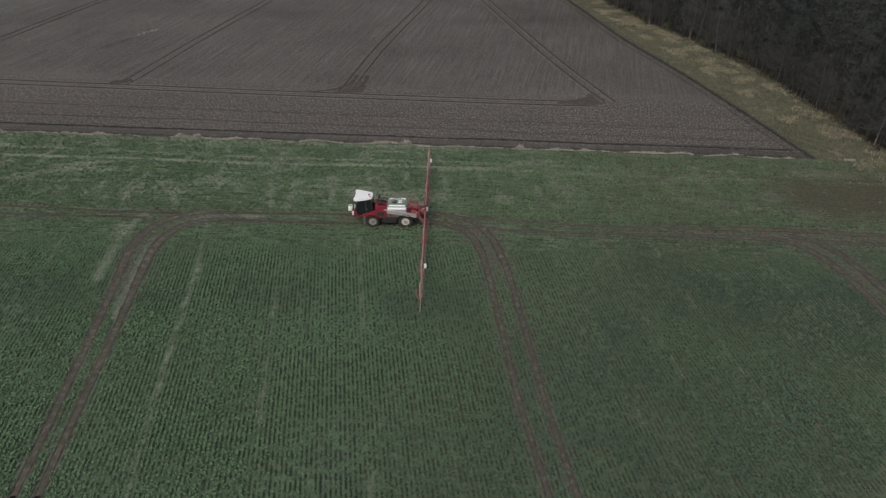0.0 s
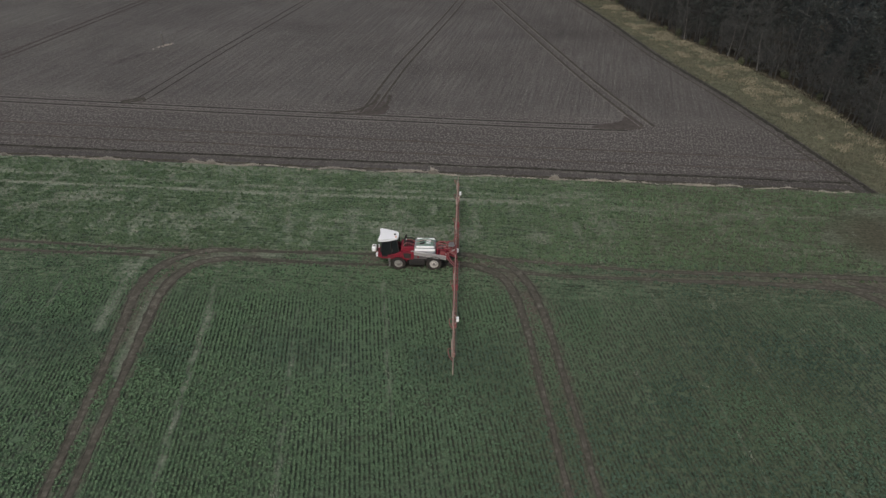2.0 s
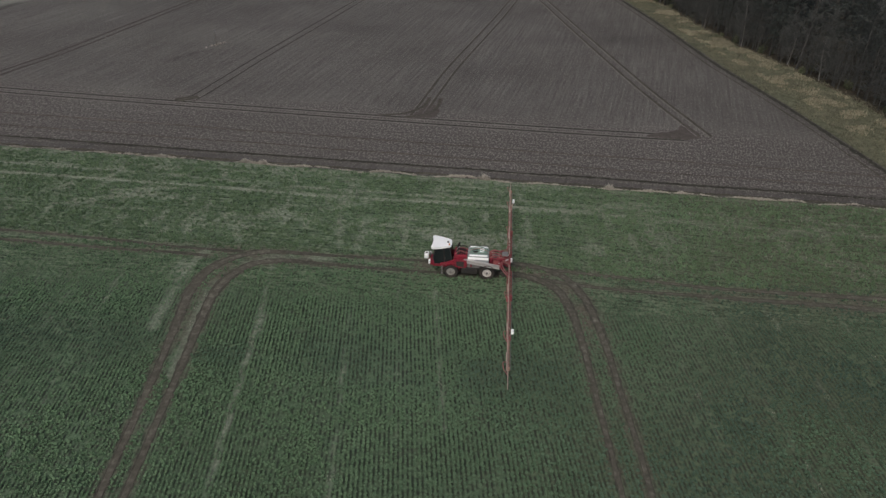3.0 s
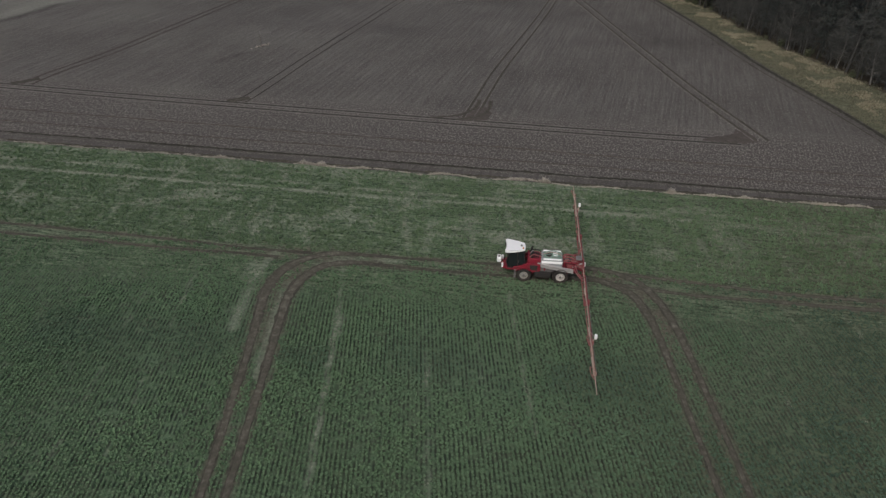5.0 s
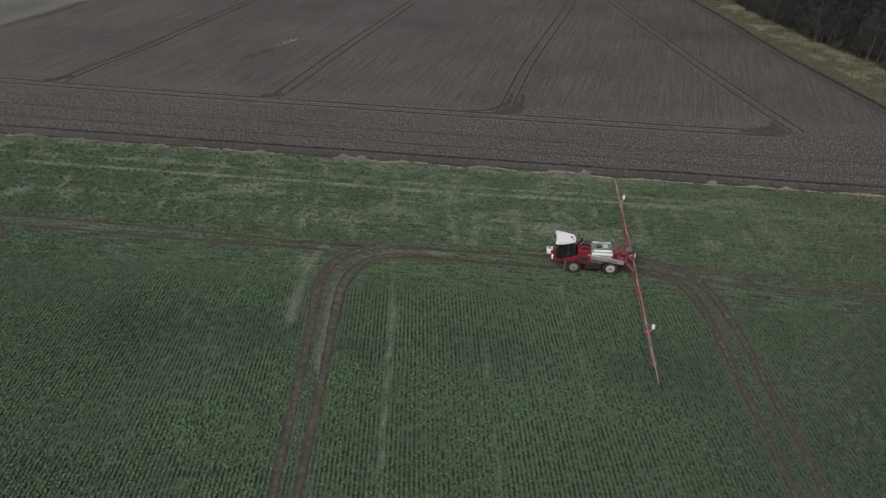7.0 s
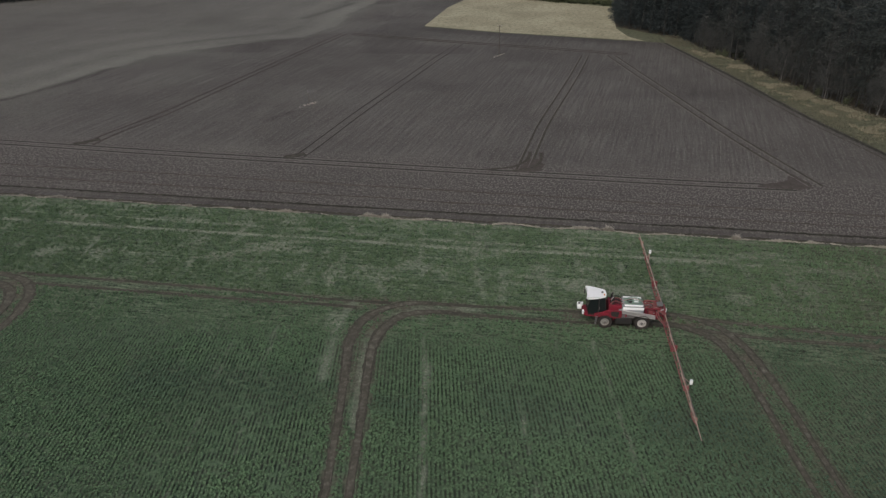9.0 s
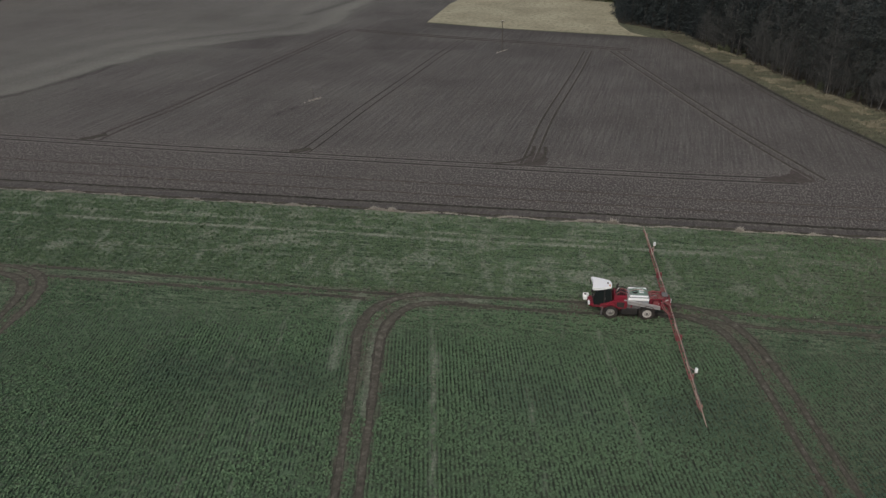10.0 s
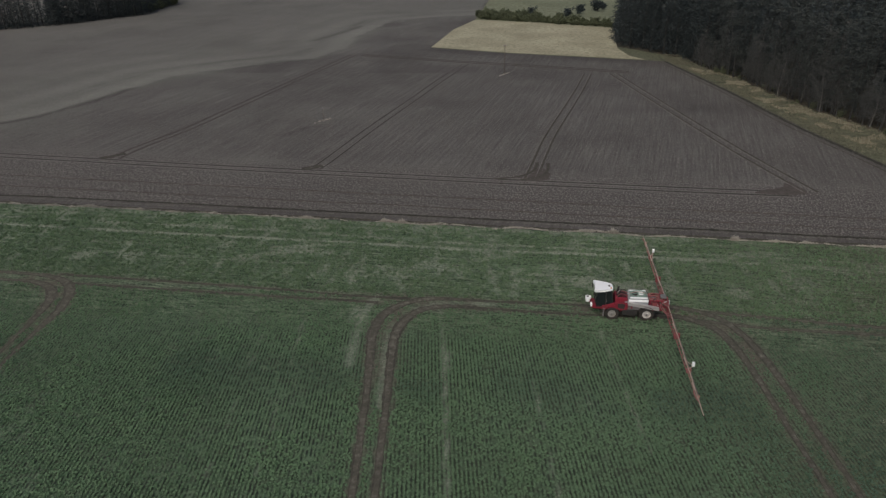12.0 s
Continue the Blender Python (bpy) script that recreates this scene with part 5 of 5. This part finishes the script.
    for y in (-0.9, -0.45, 0.45, 0.9):
        add_box(bm, (-4.11, y - 0.06, 1.0), (-3.99, y + 0.06, 2.15 if abs(y) < 0.6 else 1.85), 0.02)
    add_box(bm, (-4.1, -0.5, 2.1), (-4.0, 0.5, 2.2), 0.02)
    add_rod(bm, (-4.05, -0.9, 1.05), (-4.05, -0.45, 1.75), 0.04)
    add_rod(bm, (-4.05, 0.9, 1.05), (-4.05, 0.45, 1.75), 0.04)
    cf = part("boom_centre_frame", bm, BOOM_RED, sp, "red centre frame of the boom")
    bm = bm_new()
    add_rod(bm, (-4.2, 0, 1.55), (-4.2, 0, 1.95), 0.1, 12)
    part("centre_sensor", bm, WHITE, cf, "white round sensor on the centre frame")
    for s in (1, -1):
        bm = bm_new()
        add_box(bm, (-4.2, s * 0.75 - 0.1, 1.3), (-4.12, s * 0.75 + 0.1, 1.5), 0.02)
        part("tail_lamp", bm, RED, cf)
        build_boom_side(sp, s)
    return sp


build_sprayer(pose(-6.25, 68.9, 0.05, 0, 0, 179.3))


# ---- trees: tapered trunk with limbs, and a crown of many small tufts ----
def trunk_mesh(name, height, r, limbs, mat, bend=0.25, lean=0.3, seed=0):
    q = np.random.default_rng(seed)
    bm = bm_new()
    sides, steps = 7, 9
    ph = q.uniform(0, 6)
    axis = [Vector((bend * math.sin(ph + 2.2 * t) * t + lean * t * math.cos(ph), bend * math.cos(ph + 1.7 * t) * t, height * t)) for t in np.linspace(0, 1, steps)]
    rings = []
    for i, p in enumerate(axis):
        t = i / (steps - 1)
        rr = r * (1.25 if i == 0 else (1 - 0.88 * t))
        rings.append([bm.verts.new(p + Vector((rr * math.cos(2 * math.pi * k / sides), rr * math.sin(2 * math.pi * k / sides), 0))) for k in range(sides)])
    for A, B in zip(rings, rings[1:]):
        for k in range(sides):
            bm.faces.new((A[k], A[(k + 1) % sides], B[(k + 1) % sides], B[k]))
    ends = []
    for z0, length, rise in limbs:
        t = z0 / height
        i = min(int(t * (steps - 1)), steps - 2)
        p = axis[i].lerp(axis[i + 1], t * (steps - 1) - i)
        a = q.uniform(0, 2 * math.pi)
        e = p + Vector((math.cos(a) * length, math.sin(a) * length, rise * length))
        mid = p.lerp(e, 0.5) + Vector((0, 0, -0.06 * length))
        add_rod(bm, p, mid, r * 0.22 * (1 - 0.6 * t), 3, r * 0.15 * (1 - 0.6 * t))
        add_rod(bm, mid, e, r * 0.15 * (1 - 0.6 * t), 3, r * 0.05)
        ends.append((p, mid, e))
    me = bpy.data.meshes.new(name)
    bm.to_mesh(me)
    bm.free()
    me.materials.append(mat)
    return me, axis, ends


def tuft_mesh(name, centres, size, per, mat, seed, flat=1.0, stretch=1.0, slim=0.42):
    """Small leaf or needle tufts: bent quads of random turn round each centre."""
    q = np.random.default_rng(seed)
    c = np.repeat(np.asarray(centres, float), per, axis=0)
    n = len(c)
    c = c + q.normal(0, 1, (n, 3)) * np.array([1, 1, flat * 0.7]) * size * 0.9
    a = q.normal(0, 1, (n, 3))
    a[:, 2] *= 0.6
    a /= np.linalg.norm(a, axis=1)[:, None]
    b = np.cross(a, q.normal(0, 1, (n, 3)))
    b /= np.linalg.norm(b, axis=1)[:, None]
    s = size * q.uniform(0.45, 1.2, (n, 1))
    L, W = a * s * stretch, b * s * slim
    v = np.stack([c - L, c + W + 0.15 * L, c + L, c - W + 0.1 * L], 1).reshape(-1, 3)
    return mesh_of(name, v, np.arange(len(v)).reshape(-1, 4), mat)


def make_tree(kind, seed, height, light=False):
    """One tree of a kind, at the origin; a light one has fewer and larger tufts."""
    q = np.random.default_rng(seed)
    if kind == "spruce":
        limbs = [(height * z, (1 - z) * height * 0.2 + 0.5, -0.12) for z in np.linspace(0.06, 0.95, 34 if not light else 14)]
        me, axis, ends = trunk_mesh("trunk", height, 0.24, limbs, BARK, 0.1, 0.15, seed)
        centres = []
        for p, mid, e in ends:
            k = max(2, int((e - p).length / 0.5))
            for t in np.linspace(0.2, 1.0, k):
                centres.append(tuple(p.lerp(e, t) + Vector((0, 0, -0.35 * t))))
        for z in np.linspace(0.05, 1.0, 46):
            rr = (1 - z) * height * 0.19 + 0.15
            for _ in range(int(3 + 7 * (1 - z))):
                an, rad = q.uniform(0, 6.283), rr * math.sqrt(q.uniform(0.25, 1))
                centres.append((axis[0].x + rad * math.cos(an), rad * math.sin(an), height * z - 0.2 * rad))
        crown = tuft_mesh("crown", centres, 0.36 if not light else 0.55, 4 if not light else 2, NEEDLE, seed + 1, 0.8, 1.2, 0.24)
        label, cat = "dark green-black spruce with boughs to the ground", "tree"
    elif kind == "pine":
        limbs = [(height * z, q.uniform(1.2, 2.8) * (1.15 - 0.5 * z), q.uniform(-0.05, 0.5)) for z in np.sort(q.uniform(0.12, 0.96, 34 if not light else 18))]
        me, axis, ends = trunk_mesh("trunk", height, 0.22, limbs, BARK, 0.4, 0.4, seed)
        centres = []
        for p, mid, e in ends:
            for _ in range((5 if p.z < height * 0.3 else 9) * (2 if light else 1)):
                t = q.uniform(0.35, 1.1)
                centres.append(tuple(p.lerp(e, t) + Vector(q.normal(0, 0.38, 3))))
        crown = tuft_mesh("crown", centres, 0.32 if not light else 0.5, 6 if not light else 3, PINE_NEEDLE, seed + 1, 0.8, 1.2, 0.2)
        label, cat = "tall pine with thin lower boughs and ragged dark crown", "tree"
    elif kind == "bare":
        pale = seed > 58
        low = 0.13 if not pale else 0.2
        limbs = [(height * z, (0.36 * height * (1.1 - z) + 0.4) * q.uniform(0.55, 1.15), q.uniform(0.1, 0.75)) for z in np.sort(q.uniform(low, 0.97, 44))]
        me, axis, ends = trunk_mesh("trunk", height, 0.21 if not pale else 0.16, limbs, WHITE_BARK if pale else PALE_BARK, 0.6, 0.8, seed)
        # side shoots along every limb, then fine twigs along the shoots
        base, tip = [], []
        for p, mid, e in ends:
            d = (e - p).normalized()
            for t in np.linspace(0.25, 1.0, 9):
                o = mid.lerp(e, (t - 0.5) * 2) if t > 0.5 else p.lerp(mid, t * 2)
                w = Vector(q.normal(0, 1, 3)) * 0.75 + d * 0.7 + Vector((0, 0, -0.25))
                base.append(tuple(o))
                tip.append(tuple(o + w.normalized() * q.uniform(0.5, 1.3) * (1.25 - 0.5 * t)))
        base, tip = np.array(base), np.array(tip)
        k = 5
        o = np.repeat(base, k, 0) + (np.repeat(tip - base, k, 0)) * q.uniform(0.2, 1.0, (len(base) * k, 1))
        d = q.normal(0, 1, o.shape) + 0.8 * np.repeat(tip - base, k, 0)
        d /= np.linalg.norm(d, axis=1)[:, None]
        a0 = np.concatenate([base, o])
        a1 = np.concatenate([tip, o + d * q.uniform(0.25, 0.7, (len(o), 1))])
        w = np.cross(a1 - a0, q.normal(0, 1, a0.shape))
        w /= np.linalg.norm(w, axis=1)[:, None]
        wide = np.concatenate([np.full(len(base), 0.026), np.full(len(o), 0.017)])[:, None]
        v = np.stack([a0 - w * wide, a0 + w * wide, a1], 1).reshape(-1, 3)
        crown = mesh_of("crown", v, np.arange(len(v)).reshape(-1, 3), TWIG)
        label, cat = "leafless pale-barked tree with fine twigs" if pale else "leafless grey-brown tree with a wide hazy crown of twigs", "tree"
    else:
        limbs = [(height * z, height * 0.4 * q.uniform(0.5, 1), 0.7) for z in np.linspace(0.05, 0.6, 12)]
        me, axis, ends = trunk_mesh("trunk", height * 0.8, 0.06, limbs, BARK, 0.2, 0.2, seed)
        centres = [tuple(p.lerp(e, q.uniform(0.3, 1.1)) + Vector(q.normal(0, height * 0.08, 3))) for p, mid, e in ends for _ in range(10)]
        crown = tuft_mesh("crown", centres, 0.2 + height * 0.05, 5, SHRUB if kind == "shrub" else NEEDLE, seed + 1, 0.8)
        label, cat = ("leafy olive green shrub with many stems", "shrub") if kind == "shrub" else ("small dark green evergreen bush on rough grass", "shrub")
    root = thing(kind + "_tree" if kind in ("spruce", "pine", "bare") else kind, label, cat, Matrix.Translation((0, -900, 0)), "")
    for nm, mesh in (("trunk", me), ("crown", crown)):
        o = new(nm, mesh)
        o.parent = root
    return root


def plant(kinds, places, group, low=0.85, high=1.15):
    """Trees at the places: the first of each kind is moved there, the rest are copies."""
    for i, (x, y) in enumerate(places):
        src = kinds[int(rng.integers(len(kinds)))]
        s = rng.uniform(low, high)
        m = Matrix.LocRotScale((x * U, y * U, 0.03), Euler((0, 0, rng.uniform(0, 6.283))), (1, 1, 1))
        ob = copy_thing(src, m)
        ob.scale = (s, s, s * rng.uniform(0.92, 1.08))
        tagged(ob, group=group)


def plant_joined(src, places, name, label, low=0.85, high=1.15):
    """Far trees that cannot be told apart, all in one growth."""
    verts, faces, slots, start = [], [], [], 0
    mats = [BARK, NEEDLE]
    shapes = []
    for o in src.children:
        v = np.empty(len(o.data.vertices) * 3, dtype=np.float32)
        o.data.vertices.foreach_get("co", v)
        shapes.append((v.reshape(-1, 3), [tuple(p.vertices) for p in o.data.polygons], 0 if o.name.startswith("trunk") else 1))
    for x, y in places:
        a, k = rng.uniform(0, 6.283), rng.uniform(low, high)
        turn = k * np.array([[math.cos(a), -math.sin(a), 0], [math.sin(a), math.cos(a), 0], [0, 0, 1]])
        for v, polys, slot in shapes:
            verts.append(v @ turn.T + np.array([x * U, y * U, 0.03]))
            faces.extend([tuple(i + start for i in p) for p in polys])
            slots.extend([slot] * len(polys))
            start += len(v)
    me = mesh_of(name, np.vstack(verts), faces, *mats)
    me.polygons.foreach_set("material_index", np.array(slots, dtype=np.int32))
    tagged(new(name, me), label, "trees", kind="stuff")


def drop_source(roots):
    for r in roots:
        for o in (*r.children_recursive, r):
            bpy.data.objects.remove(o)


spruces = [make_tree("spruce", 11 + i, h) for i, h in enumerate((21, 18, 23))]
inner = [make_tree("spruce", 15, 20, True), make_tree("pine", 36, 20, True), make_tree("pine", 37, 22, True)]
pines = [make_tree("pine", 31 + i, h) for i, h in enumerate((20, 22, 18, 21))]
bares = [make_tree("bare", 51 + i, h) for i, h in enumerate((14, 16, 12, 17))]
birches = [make_tree("bare", 59 + i, h) for i, h in enumerate((9, 11))]
shrubs = [make_tree("shrub", 71 + i, h) for i, h in enumerate((2.2, 3.0, 1.6))]
darks = [make_tree("evergreen_bush", 81 + i, h) for i, h in enumerate((3.4, 4.4))]

EX, EY = [p[0] for p in WOOD_EDGE], [p[1] for p in WOOD_EDGE]


def wood_x(y):
    """The wood's outer edge, in plan steps."""
    return float(np.interp(y, EY[:11], EX[:11])) if y < 170.5 else float(np.interp(y, EY[10:], EX[10:]))


front, second, deep, corner = [], [], [], []
y = 56.0
while y < 168:
    x = wood_x(y)
    if soft_noise(np.array([y]), np.array([0.0]), 5, 88)[0] > 0.3:
        front.append((x + 1.4 + rng.uniform(-0.8, 1.8), y + rng.uniform(-1.0, 1.0)))
    second.append((x + 4.2 + rng.uniform(-1.0, 1.0), y + rng.uniform(-1, 1)))
    y += 2.4
y = 58.0
while y < 206:
    for k in range(7):
        deep.append((wood_x(y) + 6.8 + (4.2 + 0.5 * k) * k + rng.uniform(-1.3, 1.3), y + rng.uniform(-1.6, 1.6)))
    y += 4.6
for y in np.arange(152, 204, 2.4):
    for k in range(3):
        corner.append((wood_x(float(y)) + 1.6 + 2.8 * k + rng.uniform(-0.5, 0.5), float(y) + rng.uniform(-0.8, 0.8)))
near = [p for p in front if p[1] < 148]
plant(bares + pines[2:], near[::2], "trees of the wood", 0.75, 1.05)
plant(bares + bares + pines[:2], near[1::2], "trees of the wood", 0.7, 1.0)
plant(bares + pines + spruces[:1], [p for p in second if p[1] < 130], "trees of the wood", 0.85, 1.1)
plant(pines + spruces, [p for p in second if p[1] >= 130], "trees of the wood")
plant(inner, [p for p in deep if p[1] < 150], "trees of the wood", 0.9, 1.15)
plant(spruces, corner, "trees of the wood", 0.6, 0.95)
wide = [(px + rng.uniform(-2, 2), py + rng.uniform(-2, 2)) for py in range(150, 262, 8) for px in range(54, 124, 8) if px > 54 + 0.25 * (py - 200)]
wide += [(px + rng.uniform(-1.5, 1.5), py + rng.uniform(-1.5, 1.5)) for py in range(206, 262, 6) for px in range(24, 54, 6) if px > 16 + 0.5 * (py - 200)]
plant_joined(inner[0], wide + [p for p in deep if p[1] >= 150], "wood_interior", "dark close-set spruces deep in the wood", 0.9, 1.15)
pale_y = (66, 77, 86, 97.5, 104, 111.5, 112.4, 123.4)
plant(birches, [(wood_x(py) + 0.5 + 0.5 * (i % 3), py) for i, py in enumerate(pale_y)], "pale trees at the wood edge", 0.6, 0.9)
under = [(wood_x(float(y)) + rng.uniform(-0.6, 3), float(y)) for y in rng.uniform(58, 160, 26)]
plant(shrubs, under, "undergrowth at the wood edge", 0.3, 0.6)
twiggy = [(wood_x(float(y)) + rng.uniform(0.2, 2.5), float(y)) for y in rng.uniform(56, 150, 150)]
plant(bares, twiggy, "young bare trees at the wood edge", 0.3, 0.6)

# strip of young trees and shrubs beyond the stubble, and single bushes on the meadow
hedge = []
for t in np.linspace(0, 1, 40):
    for k in range(4 if t < 0.45 else 2):
        hedge.append((-26 + 38 * t + rng.uniform(-0.5, 0.5), 217 - 18.0 * t + 1 + 2.4 * k + rng.uniform(-0.8, 0.8)))
plant(shrubs, hedge, "shrub strip", 0.7, 1.4)
plant(darks, [(10.3, 233), (-10.2, 219.5), (0.4, 217)], "bushes on the meadow", 1.2, 1.5)
plant(darks, [(4.4, 227), (12.5, 237)], "bushes on the meadow", 0.9, 1.3)

# far wood on the other side of the tilled field
far, far_back = [], []
for t in np.linspace(0, 1, 46):
    bx, by = np.interp(t, [0, 0.4, 0.8, 1], [-193.5, -157, -140.2, -145]), np.interp(t, [0, 0.4, 0.8, 1], [183.6, 209.2, 234, 264.5])
    for k in range(3):
        (far if k == 0 else far_back).append((bx - 0.5 - 3.0 * k + rng.uniform(-1, 1), by + 2.2 * k + rng.uniform(-1, 1)))
plant(spruces[:1] + inner[:1], far, "trees of the far wood", 0.7, 1.0)
plant_joined(inner[0], far_back, "far_wood", "dark close-set spruces of the far wood", 0.7, 1.0)
plant(shrubs, [(-143.5 + rng.uniform(-2, 2), 234 + 2.2 * i) for i in range(14)], "shrubs by the far wood", 1.2, 2.2)
drop_source(inner + birches + spruces + pines + bares + shrubs + darks)


# ---- poles in the tilled field ----
def build_pole(x, y, height, label, arm=True):
    """A wooden line pole with insulators and a collar of unworked ground."""
    p = thing("line_pole" if arm else "marker_post", label, "pole", pose(x * U, y * U, 0))
    bm = bm_new()
    add_rod(bm, (0, 0, -0.1), (0, 0, height), 0.1 if arm else 0.05, 12, 0.075 if arm else 0.04)
    part("shaft", bm, WOOD, p)
    if arm:
        bm = bm_new()
        add_box(bm, (-0.55, -0.05, height - 0.35), (0.55, 0.05, height - 0.23), 0.015)
        part("crossarm", bm, WOOD, p, "short wooden crossarm")
        for k in (-0.48, 0.48):
            bm = bm_new()
            add_rod(bm, (k, 0, height - 0.24), (k, 0, height + 0.02), 0.05, 8, 0.035)
            part("insulator", bm, CERAMIC, p, "pale glazed insulator")
    bm = bm_new()
    add_rod(bm, (0, 0, height - (0.02 if arm else 0.5)), (0, 0, height + 0.05), 0.13, 12, 0.05)
    part("pole_cap", bm, CERAMIC if arm else GREY, p, "pale metal pole cap" if arm else "grey post cap")
    # tuft of dead grass left round the foot
    n = 14 if arm else 24
    gx = x * U + rng.normal(0.2, 0.45 if arm else 0.65, n)
    gy = y * U + rng.normal(0, 0.35, n) + 1.5 * (gx - x * U)
    blades("pole_grass", gx, gy, 0.0, np.full(n, 0.3), np.full(n, 0.22), 8, STRAW, "dead grass round the foot of a pole", "grass", 0.05)


build_pole(-43.7, 104.8, 3.0, "thin wooden marker post with a grey cap in the tilled field", False)
build_pole(-16.4, 139.4, 7.8, "weathered wooden line pole in the tilled field")
